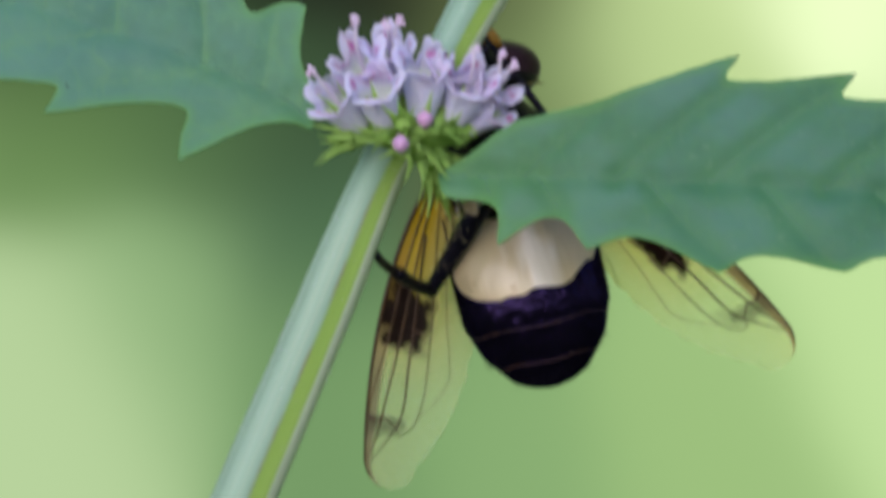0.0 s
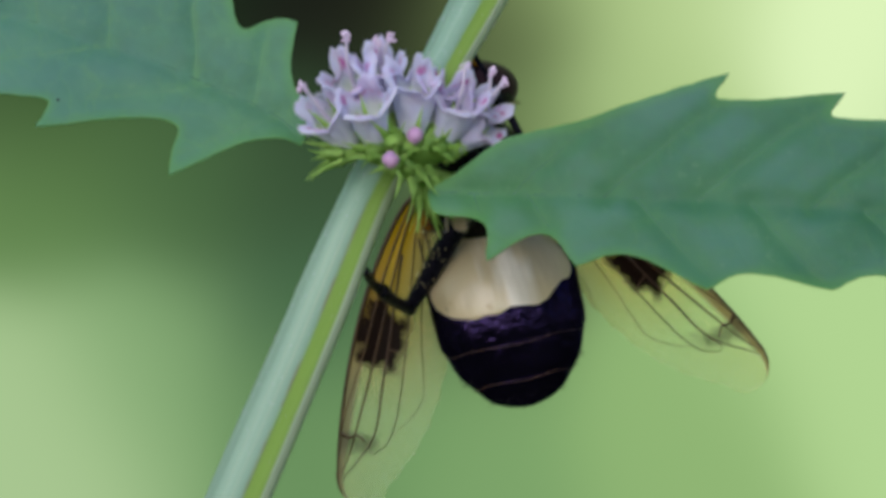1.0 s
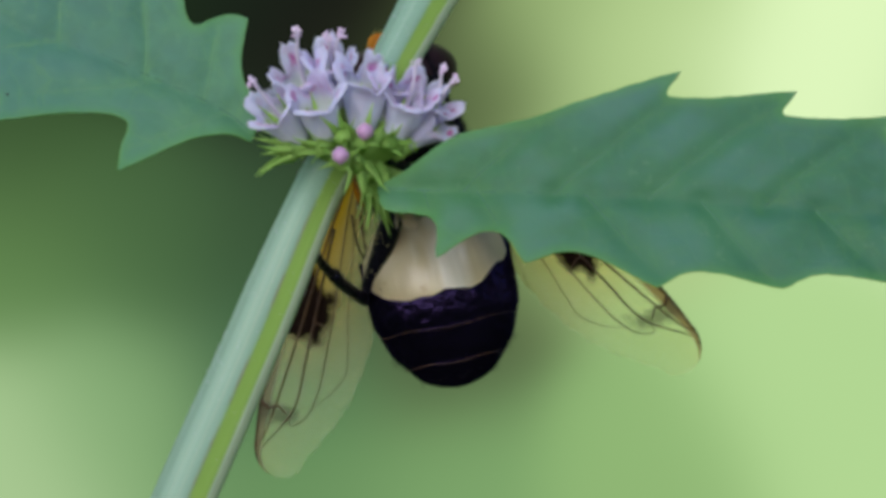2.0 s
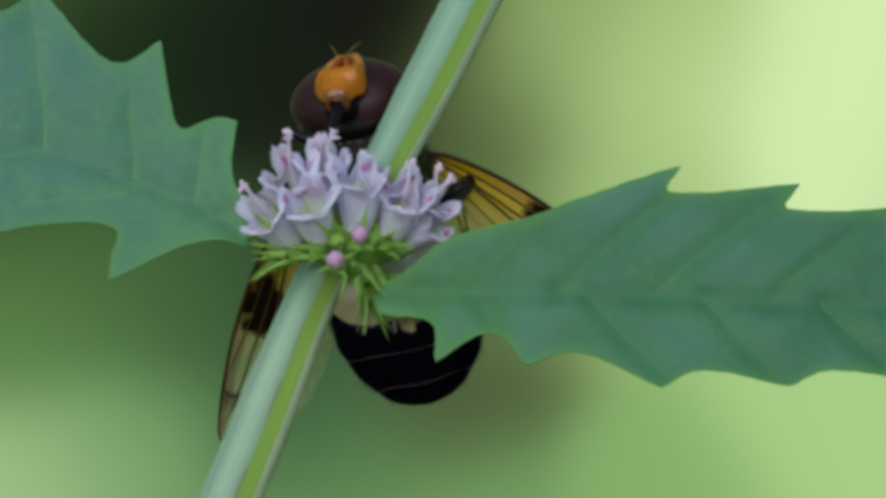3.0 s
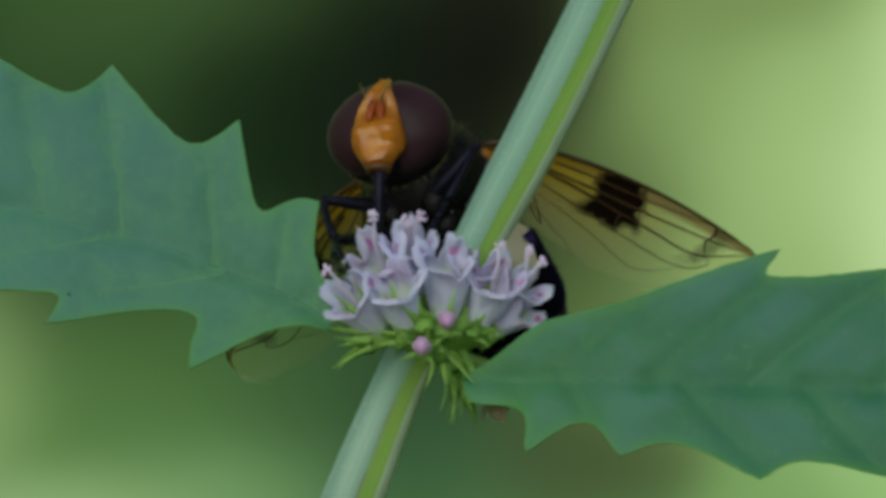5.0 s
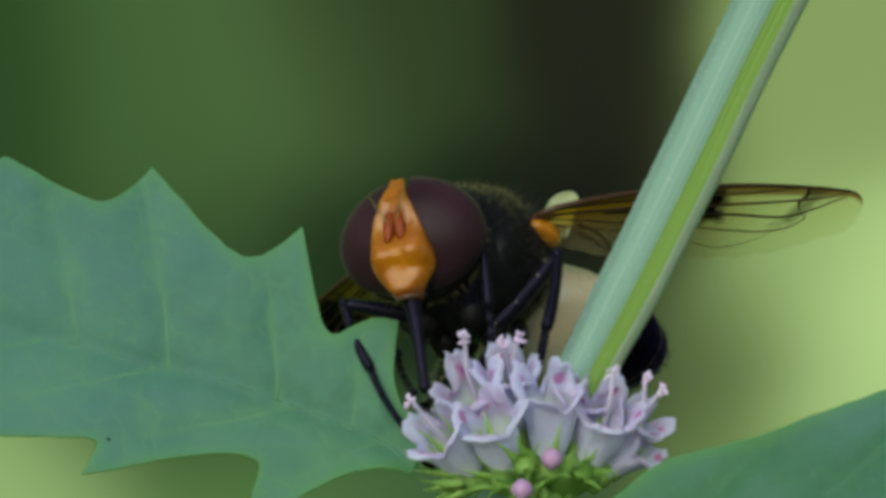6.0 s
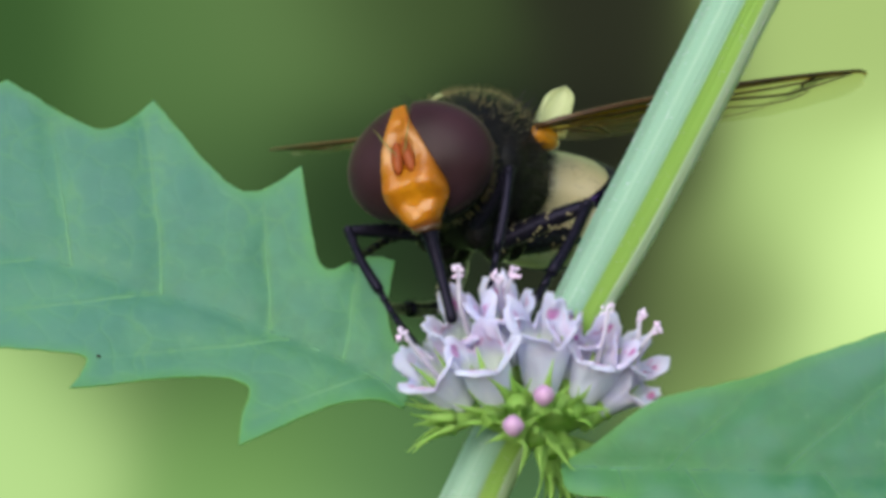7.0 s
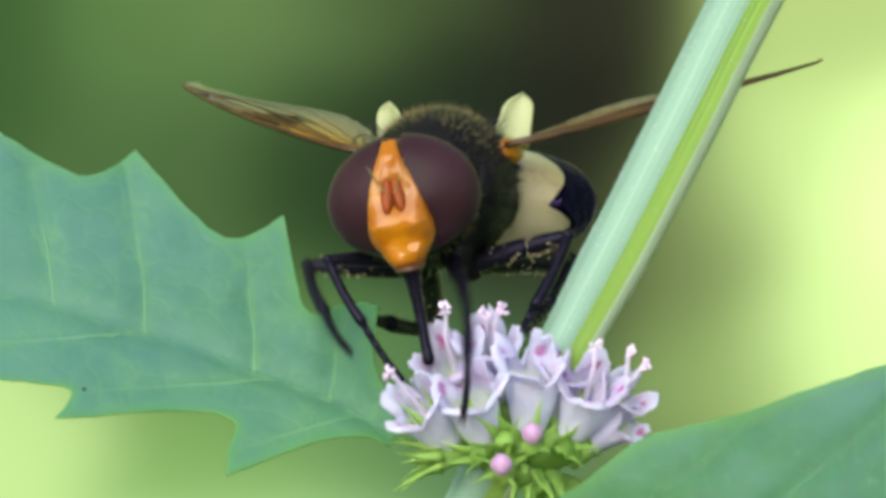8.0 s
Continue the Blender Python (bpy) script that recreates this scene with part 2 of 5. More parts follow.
def wing_material():
    """Clear membrane, amber towards the root, with a smoky bar half way and a smudge near the tip."""
    m = Mat("wing_membrane", 0.25, 0.12)
    u, v, _ = m.axes(m.coords("UV"))
    nz = m.math("MULTIPLY", m.math("SUBTRACT", m.noise(330, 4, 0.65), 0.5), 0.42)
    un, vn = m.math("ADD", u, m.math("MULTIPLY", nz, 0.7)), m.math("ADD", v, m.math("MULTIPLY", nz, 1.6))
    slant = m.math("ADD", un, m.math("MULTIPLY", vn, 0.07))
    bar = m.math("MULTIPLY", band(m, slant, 0.46, 0.585, 0.02), band(m, vn, 0.45, 1.4, 0.05))
    smudge = m.math("MULTIPLY", band(m, m.math("SUBTRACT", un, m.math("MULTIPLY", vn, 0.10)), 0.71, 0.775, 0.02), band(m, vn, 0.50, 1.4, 0.05))
    dark = m.math("MAXIMUM", bar, m.math("MULTIPLY", smudge, 0.55))
    amber = m.math("MULTIPLY", m.ramp(u, (0.12, 1.0), (0.42, 0.80), (0.70, 0.15)), m.ramp(v, (0.1, 0.35), (0.7, 1.0)))
    tint = m.mix(amber, (0.95, 0.97, 0.84), (0.90, 0.60, 0.0))
    tint = m.mix(m.math("MULTIPLY", band(m, v, 0.87, 1.5, 0.03), band(m, u, 0.2, 1.2, 0.1)), tint, (0.40, 0.22, 0.06))
    tint = m.mix(dark, tint, (0.006, 0.002, 0.001))
    tr = m.node("ShaderNodeBsdfTransparent")
    m.l.new(tint, tr.inputs["Color"])
    m.color(m.mix(dark, m.mix(amber, (0.75, 0.80, 0.60), (0.80, 0.45, 0.01)), (0.02, 0.010, 0.008)))
    m.bump(m.noise(700, 2), 0.3, 0.0001)
    ms = m.node("ShaderNodeMixShader")
    fac = m.math("ADD", m.math("MULTIPLY", amber, 0.30), m.math("ADD", m.math("MULTIPLY", dark, 0.10), 0.12), True)
    m.l.new(fac, ms.inputs[0])
    m.l.new(tr.outputs[0], ms.inputs[1])
    m.l.new(m.b.outputs[0], ms.inputs[2])
    m.l.new(ms.outputs[0], m.n["Material Output"].inputs["Surface"])
    return m.m


def ivory_material():
    """Wax-like translucent plates with glints painted as pale streaks along the body, and brown specks."""
    m = Mat("ivory_segment", 0.26, 0.5)
    streak = m.noise(300, 3, 0.6, squash=(0.35, 1.6, 1.0))
    soft, fine = m.noise(190, 3), m.noise(1500, 2)
    c = m.mix(m.ramp(soft, (0.35, 0.0), (0.65, 1.0)), (0.48, 0.40, 0.23), (0.66, 0.58, 0.38))
    c = m.mix(m.ramp(streak, (0.54, 0.0), (0.66, 0.8)), c, (0.82, 0.80, 0.72))
    c = m.mix(m.ramp(fine, (0.70, 0.0), (0.76, 0.5)), c, (0.30, 0.17, 0.06))
    m.color(c).bump(m.math("ADD", streak, m.math("MULTIPLY", soft, 1.5)), 0.9, 0.0004)
    m.b.inputs["Coat Weight"].default_value = 0.5
    m.b.inputs["Coat Roughness"].default_value = 0.12
    return m.translucent(0.25, (0.7, 0.6, 0.35)).m


def eye_material():
    m = Mat("compound_eye", 0.34, 0.10)
    vo = m.node("ShaderNodeTexVoronoi", Scale=14000.0)
    m.l.new(m.coords(), vo.inputs["Vector"])
    nz = m.noise(420, 2)
    c = m.mix(m.ramp(nz, (0.35, 0.0), (0.7, 1.0)), (0.019, 0.0085, 0.0105), (0.032, 0.014, 0.019))
    m.color(c).bump(vo.outputs["Distance"], 0.25, 0.00003)
    m.b.inputs["Sheen Weight"].default_value = 0.03
    m.b.inputs["Sheen Roughness"].default_value = 0.4
    m.b.inputs["Sheen Tint"].default_value = (0.55, 0.42, 0.62, 1)
    return m.m


def face_material():
    """Waxy orange, deeper in patches, with a pale dusting beside and above the antennae."""
    m = Mat("waxy_orange_face", 0.22, 0.36)
    _, y, z = m.axes(m.coords())
    big, mid, fine = m.noise(520, 3), m.noise(1300, 3), m.noise(4200, 2)
    c = m.mix(m.ramp(big, (0.36, 0.0), (0.64, 1.0)), (0.19, 0.052, 0.002), (0.36, 0.135, 0.004))
    c = m.mix(m.ramp(mid, (0.50, 0.0), (0.72, 0.6)), c, (0.24, 0.060, 0.004))
    up = band(m, z, 0.00000, 0.00105, 0.00022)
    wide = m.ramp(m.math("MULTIPLY", m.math("ABSOLUTE", y), 1000.0), (0.16, 0.25), (0.42, 1.0))
    dust = m.math("MULTIPLY", m.math("MULTIPLY", up, wide), m.ramp(mid, (0.38, 0.1), (0.56, 0.6)))
    c = m.mix(dust, c, (0.38, 0.19, 0.06))
    # shade in the recess round the antennae, painted as a darker orange
    pit_shade = m.math("MULTIPLY", band(m, z, -0.00015, 0.00070, 0.00015), m.ramp(m.math("MULTIPLY", m.math("ABSOLUTE", y), 1000.0), (0.24, 1.0), (0.42, 0.0)))
    c = m.mix(m.math("MULTIPLY", pit_shade, 0.7), c, (0.14, 0.032, 0.003))
    c = m.mix(m.math("MULTIPLY", band(m, z, -0.0024, -0.00195, 0.00012), 0.7), c, (0.10, 0.028, 0.006))
    m.color(c).rough(m.ramp(mid, (0.35, 0.14), (0.7, 0.34)))
    m.bump(m.math("ADD", mid, m.math("MULTIPLY", fine, 0.3)), 0.55, 0.00012)
    m.b.inputs["Subsurface Weight"].default_value = 0.12
    m.b.inputs["Subsurface Radius"].default_value = (1.0, 0.4, 0.1)
    m.b.inputs["Subsurface Scale"].default_value = 0.0003
    return m.m


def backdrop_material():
    """Distant hedge, far out of focus: a glowing sheet, lit and shaded leaves painted on as soft patches."""
    m = Mat("painted_glowing_foliage", 1.0, 0.0)
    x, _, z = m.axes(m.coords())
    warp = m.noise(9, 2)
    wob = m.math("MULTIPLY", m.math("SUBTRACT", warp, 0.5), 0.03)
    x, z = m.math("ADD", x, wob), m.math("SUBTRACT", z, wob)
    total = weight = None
    for px, pz, *col in PAINTED_SUN_PATCHES + PAINTED_SHADE_PATCHES:
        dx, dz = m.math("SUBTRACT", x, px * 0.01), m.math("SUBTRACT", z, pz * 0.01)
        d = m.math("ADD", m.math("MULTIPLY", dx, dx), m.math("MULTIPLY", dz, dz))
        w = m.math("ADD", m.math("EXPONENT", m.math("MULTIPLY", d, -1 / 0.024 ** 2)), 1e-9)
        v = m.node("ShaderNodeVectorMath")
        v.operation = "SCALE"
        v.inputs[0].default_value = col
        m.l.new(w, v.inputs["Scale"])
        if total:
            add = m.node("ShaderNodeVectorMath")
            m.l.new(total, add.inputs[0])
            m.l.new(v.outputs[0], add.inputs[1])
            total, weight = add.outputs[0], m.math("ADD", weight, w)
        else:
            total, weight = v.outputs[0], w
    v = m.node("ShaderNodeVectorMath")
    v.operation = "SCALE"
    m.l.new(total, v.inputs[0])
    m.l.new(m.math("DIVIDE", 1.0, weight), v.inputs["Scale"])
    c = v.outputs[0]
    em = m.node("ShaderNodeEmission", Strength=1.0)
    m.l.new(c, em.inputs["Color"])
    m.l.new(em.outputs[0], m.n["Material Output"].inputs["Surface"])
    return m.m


# distant leaves' painted sun and shade: across, up (cm from the node), glow colour
PAINTED_SUN_PATCHES = [
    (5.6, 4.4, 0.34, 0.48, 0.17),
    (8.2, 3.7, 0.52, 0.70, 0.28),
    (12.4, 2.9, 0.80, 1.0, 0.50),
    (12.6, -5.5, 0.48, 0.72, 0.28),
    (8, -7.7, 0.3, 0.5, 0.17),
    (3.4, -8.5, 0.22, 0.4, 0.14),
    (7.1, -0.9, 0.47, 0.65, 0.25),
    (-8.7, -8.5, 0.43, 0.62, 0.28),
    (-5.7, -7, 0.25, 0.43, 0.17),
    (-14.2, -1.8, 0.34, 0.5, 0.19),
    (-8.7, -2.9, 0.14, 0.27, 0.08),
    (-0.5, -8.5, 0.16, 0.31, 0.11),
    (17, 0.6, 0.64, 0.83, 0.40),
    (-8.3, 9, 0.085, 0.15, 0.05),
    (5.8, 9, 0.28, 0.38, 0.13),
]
PAINTED_SHADE_PATCHES = [
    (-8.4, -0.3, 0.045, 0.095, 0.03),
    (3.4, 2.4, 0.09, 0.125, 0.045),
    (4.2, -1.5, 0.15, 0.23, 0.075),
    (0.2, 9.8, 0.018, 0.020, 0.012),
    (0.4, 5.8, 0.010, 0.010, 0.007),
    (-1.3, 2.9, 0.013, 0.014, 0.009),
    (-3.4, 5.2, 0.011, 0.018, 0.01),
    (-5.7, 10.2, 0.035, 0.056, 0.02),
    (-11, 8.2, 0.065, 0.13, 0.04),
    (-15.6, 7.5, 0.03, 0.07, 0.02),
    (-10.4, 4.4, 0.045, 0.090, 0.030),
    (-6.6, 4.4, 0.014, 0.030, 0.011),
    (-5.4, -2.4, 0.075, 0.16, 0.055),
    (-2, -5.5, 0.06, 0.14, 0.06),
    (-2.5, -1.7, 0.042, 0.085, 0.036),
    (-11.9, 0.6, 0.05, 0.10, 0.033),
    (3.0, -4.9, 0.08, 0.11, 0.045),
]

LEAF = leaf_material("leaf_green", (0.038, 0.138, 0.106), (0.084, 0.230, 0.170), (0.128, 0.300, 0.115), (0.100, 0.306, 0.050))
YOUNG_LEAF = leaf_material("young_leaf_green", (0.024, 0.115, 0.062), (0.044, 0.168, 0.088), (0.070, 0.205, 0.070), (0.100, 0.306, 0.050))
VEIN = plain("leaf_vein", (0.105, 0.265, 0.13), (0.145, 0.31, 0.14), 500, 0.6, 0.1)
RIB = plain("leaf_midrib", (0.045, 0.15, 0.075), (0.08, 0.22, 0.10), 500, 0.5, 0.3)
MARGIN = plain("leaf_edge", (0.07, 0.22, 0.05), (0.13, 0.31, 0.07), 500, 0.5, 0.3, 0.0, 0.3, (0.4, 0.7, 0.1))
STEM = stem_material()
PETAL = petal_material()
CALYX = plain("calyx_green", (0.22, 0.43, 0.08), (0.42, 0.63, 0.19), 420, 0.65, 0.2, 0.4, 0.45, (0.45, 0.66, 0.12))
BUD = plain("pink_bud", (0.40, 0.21, 0.40), (0.54, 0.36, 0.56), 900, 0.5, 0.3, 0.2, 0.2, (0.7, 0.4, 0.6))
ANTHER = plain("anther_pink", (0.58, 0.38, 0.60), (0.72, 0.64, 0.80), 1500, 0.6, 0.3, 0.2)
FILAMENT = plain("filament", (0.60, 0.56, 0.72), (0.70, 0.67, 0.80), 2000, 0.5, 0.3, 0.0, 0.4, (0.8, 0.7, 0.8))
WITHERED = plain("withered_petal", (0.45, 0.34, 0.22), (0.62, 0.55, 0.42), 900, 0.7, 0.2, 0.3, 0.3, (0.6, 0.5, 0.35))
BLACK = plain("black_chitin", (0.003, 0.003, 0.004), (0.008, 0.007, 0.007), 1500, 0.22, 0.10, 0.8)
LEGS = plain("black_leg", (0.003, 0.003, 0.006), (0.008, 0.007, 0.012), 2500, 0.28, 0.24, 0.25)
GLOSS = plain("glossy_black_segment", (0.005, 0.004, 0.011), (0.020, 0.013, 0.048), 420, 0.20, 0.38, 0.7, relief=0.0002)
IVORY = ivory_material()
ORANGE = plain("orange_face", (0.25, 0.075, 0.002), (0.46, 0.18, 0.008), 480, 0.18, 0.40, 0.5)
FACE = face_material()
RUST = plain("rust_antenna", (0.15, 0.024, 0.004), (0.23, 0.050, 0.008), 1500, 0.45, 0.2)
BROWN = plain("brown_cuticle", (0.045, 0.020, 0.009), (0.10, 0.05, 0.02), 1200, 0.35, 0.5, 0.3)
HAIR = plain("pale_hair", (0.11, 0.075, 0.045), (0.26, 0.20, 0.12), 1500, 0.6, 0.3, 0.0, 0.6, (0.64, 0.58, 0.32))
ARISTA = plain("pale_bristle", (0.14, 0.14, 0.04), (0.24, 0.25, 0.08), 1500, 0.6, 0.3, 0.0, 0.4, (0.5, 0.58, 0.25))
DARKHAIR = plain("dark_hair", (0.006, 0.005, 0.005), (0.016, 0.012, 0.010), 1500, 0.5, 0.3)
POLLEN = plain("pollen", (0.34, 0.28, 0.14), (0.50, 0.44, 0.26), 1500, 0.8, 0.1)
CALYPTER = plain("pale_calypter", (0.33, 0.37, 0.19), (0.46, 0.50, 0.28), 500, 0.45, 0.4, 0.2, 0.35, (0.7, 0.75, 0.4))
for skin, tint, metal in ((GLOSS, (0.30, 0.22, 0.55), 0.9), (LEGS, (0.62, 0.58, 1.0), 0.0)):
    shader = skin.node_tree.nodes["Principled BSDF"]
    shader.inputs["Specular Tint"].default_value = (*tint, 1)
    shader.inputs["Metallic"].default_value = metal
    shader.inputs["IOR"].default_value = 1.35
EYE = eye_material()
WING = wing_material()
WINGVEIN = plain("wing_vein", (0.028, 0.012, 0.005), (0.06, 0.028, 0.008), 900, 0.4, 0.4)
AMBERVEIN = plain("amber_vein", (0.030, 0.014, 0.004), (0.085, 0.042, 0.008), 900, 0.4, 0.4)


# ---- building helpers ----
def part(name, bm, material, parent, label="", smooth=True):
    me = bpy.data.meshes.new(name)
    bmesh.ops.recalc_face_normals(bm, faces=bm.faces)
    bm.to_mesh(me)
    bm.free()
    for m in material if isinstance(material, (list, tuple)) else [material]:
        me.materials.append(m)
    if smooth:
        for p in me.polygons:
            p.use_smooth = True
    ob = new(name, me)
    ob.parent = parent
    return tagged(ob, label)


def thing(name, at, label, category, **more):
    ob = new(name)
    ob.empty_display_size = 0.005
    ob.location = at
    return tagged(ob, label, category, **more)


def sheet(bm, rows, closed=False, uv=None):
    """A quad sheet through rows of points (mm)."""
    vs = [[bm.verts.new(Vector(p) * MM) for p in r] for r in rows]
    lay = bm.loops.layers.uv.verify() if uv else None
    n, k = len(vs), len(vs[0])
    for i in range(n - 1):
        for j in range(k if closed else k - 1):
            jj = (j + 1) % k
            f = bm.faces.new((vs[i][j], vs[i][jj], vs[i + 1][jj], vs[i + 1][j]))
            if uv:
                for lp, (a, b) in zip(f.loops, ((i, j), (i, j + 1), (i + 1, j + 1), (i + 1, j))):
                    lp[lay].uv = uv(a, b)
    return vs


def close(bm, ring):
    c = bm.verts.new(sum((v.co for v in ring), Vector()) / len(ring))
    for a, b in zip(ring, ring[1:] + ring[:1]):
        bm.faces.new((a, b, c))


def sweep(bm, pts, radii, sides=8, tip=True):
    """A round tube along points (mm), with its own radius at each."""
    pts = [Vector(p) for p in pts]
    rows, up = [], None
    for i, p in enumerate(pts):
        d = (pts[min(i + 1, len(pts) - 1)] - pts[max(i - 1, 0)]).normalized()
        if up is None:
            up = d.orthogonal().normalized()
        up = (up - d * up.dot(d)).normalized()
        s = d.cross(up)
        r = radii[i] if not isinstance(radii, (int, float)) else radii
        rows.append([p + (up * math.cos(a) + s * math.sin(a)) * r for a in (2 * math.pi * k / sides for k in range(sides))])
    vs = sheet(bm, rows, True)
    if tip:
        close(bm, vs[0])
        close(bm, vs[-1])


def spline(pts, n):
    """n points on a smooth curve through pts."""
    pts = [Vector(p) for p in pts]
    ext = [2 * pts[0] - pts[1], *pts, 2 * pts[-1] - pts[-2]]
    out = []
    for k in range(n):
        s = k / (n - 1) * (len(pts) - 1)
        i = min(int(s), len(pts) - 2)
        t = s - i
        a, b, c, d = ext[i:i + 4]
        out.append(0.5 * (2 * b + (c - a) * t + (2 * a - 5 * b + 4 * c - d) * t * t + (3 * b - a - 3 * c + d) * t ** 3))
    return out


def curve1(keys, s):
    """A smooth value at s from (s, value) keys."""
    for (a, va), (b, vb) in zip(keys, keys[1:]):
        if s <= b:
            t = max(0.0, (s - a) / (b - a))
            return va + (vb - va) * t * t * (3 - 2 * t)
    return keys[-1][1]


def blob(bm, centre, radii, turn=None, rings=14, sides=20, shape=None):
    """A closed rounded form; shape(p) may bend its unit sphere."""
    rows = []
    for i in range(rings + 1):
        a = math.pi * i / rings
        row = []
        for j in range(sides):
            b = 2 * math.pi * j / sides
            p = Vector((math.sin(a) * math.cos(b), math.sin(a) * math.sin(b), math.cos(a)))
            if shape:
                p = shape(p)
            p = Vector((p.x * radii[0], p.y * radii[1], p.z * radii[2]))
            if turn:
                p = turn @ p
            row.append(p + Vector(centre))
        rows.append(row)
    vs = sheet(bm, rows[1:-1], True)
    for ring, tip in ((vs[0], rows[0][0]), (vs[-1], rows[-1][0])):
        c = bm.verts.new(Vector(tip) * MM)
        for a, b in zip(ring, ring[1:] + ring[:1]):
            bm.faces.new((a, b, c))


def hairs(bm, spots, length, thick, rng, lean=0.5):
    """Thin three-sided spikes at (place, normal) spots."""
    for p, nrm in spots:
        d = (nrm + Vector((rng.uniform(-1, 1), rng.uniform(-1, 1), rng.uniform(-1, 1))) * lean).normalized()
        s = d.orthogonal().normalized()
        t = d.cross(s)
        ln = length * rng.uniform(0.6, 1.2)
        tip = bm.verts.new((p + d * ln) * MM)
        base = [bm.verts.new((p + (s * math.cos(a) + t * math.sin(a)) * thick) * MM) for a in (0, 2.1, 4.2)]
        for a, b in zip(base, base[1:] + base[:1]):
            bm.faces.new((a, b, tip))


# ---- ground and distance ----
def ground():
    bm = bmesh.new()
    n = 24
    rows = [[((i / n - 0.5) * 2) ** 3 * 200 for i in range(n + 1)] for _ in range(n + 1)]
    vs = [[bm.verts.new((rows[j][i], rows[i][j] + 1, 0)) for i in range(n + 1)] for j in range(n + 1)]
    for i in range(n):
        for j in range(n):
            bm.faces.new((vs[i][j], vs[i + 1][j], vs[i + 1][j + 1], vs[i][j + 1]))
    ob = part("ground", bm, plain("grassy_ground", (0.035, 0.07, 0.02), (0.07, 0.12, 0.035), 14, 0.9, 0.2, 0.4), None)
    return tagged(ob, "grassy ground below the flowering plants", "ground", kind="structure")


def backdrop():
    bm = bmesh.new()
    n = 48
    cols = []
    for i in range(n + 1):
        a = (i / n - 0.5) * 2.2
        x, y = 3.0 * math.sin(a), 1.5 - 3.0 * (1 - math.cos(a))
        cols.append([bm.verts.new((x, y, z)) for z in (-0.40, -0.1, 0.2, 0.6, 1.2, 2.0)])
    for a, b in zip(cols, cols[1:]):
        for j in range(len(a) - 1):
            bm.faces.new((a[j], b[j], b[j + 1], a[j + 1]))
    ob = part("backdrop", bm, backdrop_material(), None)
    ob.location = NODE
    return tagged(ob, "glowing backdrop painted as sunlit and shaded foliage far out of focus", "backdrop", kind="structure")


ground()
backdrop()

# ---- the plant: all numbers in mm from the node ----
FOOT = Vector((-0.034, 0.0, 0.0))
plant = thing("flowering_plant", FOOT, "green square-stemmed plant with whorled white flowers and toothed leaves", "plant")
AXIS = [(-34, 0.5, -400), (-33, 0.5, -220), (-27, 0.5, -80), (-14, 0.5, -34), (-6.6, 0.6, -15.8), (-3.95, 0.6, -9.4), (-1.36, 0.6, -3.0),
        (0.2, 0.7, -0.4), (1.62, 0.7, 2.34), (3.41, 0.6, 5.73), (5.2, 0.6, 9.3), (6.95, 0.6, 12.87), (12.0, 0.4, 22.6), (25, 0.5, 48)]


def on_plant(ob):
    ob.location = NODE - FOOT
    return ob


def stem():
    bm = bmesh.new()
    pts = spline(AXIS, 170)
    sides, rows = 48, []
    for i, p in enumerate(pts):
        d = (pts[min(i + 1, 169)] - pts[max(i - 1, 0)]).normalized()
        front = Vector((0, -1, 0))
        side = front.cross(d).normalized() * -1
        if side.x < 0:
            side = -side
        front = (front - d * front.dot(d)).normalized()
        r = curve1([(-400, 1.9), (-60, 1.5), (-15, 1.2), (-8, 1.12), (-2.6, 0.96), (2, 0.90), (5, 1.02), (9.6, 1.06), (16, 1.08), (28, 1.0), (47, 0.5)], p.z)
        row = []
        for k in range(sides):
            a = 2 * math.pi * k / sides
            q = a - radians(20)
            rr = r * (1 + 0.055 * math.cos(4 * (q - radians(45))) - 0.012 * math.cos(8 * q))
            row.append(p + (front * math.cos(a) + side * math.sin(a)) * rr)
        rows.append(row)
    vs = sheet(bm, rows, True, uv=lambda i, j: (j / sides, i / 169))
    close(bm, vs[0])
    close(bm, vs[-1])
    rng = random.Random(5)
    spots = []
    for i in range(169):
        if -14 < pts[i].z < 24:
            for k in range(14):
                q, f = rng.randrange(sides), rng.random()
                p = rows[i][q].lerp(rows[i + 1][q], f)
                spots.append((p, (p - pts[i].lerp(pts[i + 1], f)).normalized()))
    down = bmesh.new()
    hairs(down, spots, 0.10, 0.012, rng, 0.6)
    on_plant(part("stem_hair", down, FILAMENT, plant, "fine pale down on the stem"))
    return on_plant(part("stem", bm, STEM, plant, "pale green grooved square stem with a darker stripe"))


stem()


def inside(poly, x, y):
    hit = False
    for (x1, y1), (x2, y2) in zip(poly, poly[1:] + poly[:1]):
        if (y1 > y) != (y2 > y) and x < (x2 - x1) * (y - y1) / (y2 - y1) + x1:
            hit = not hit
    return hit


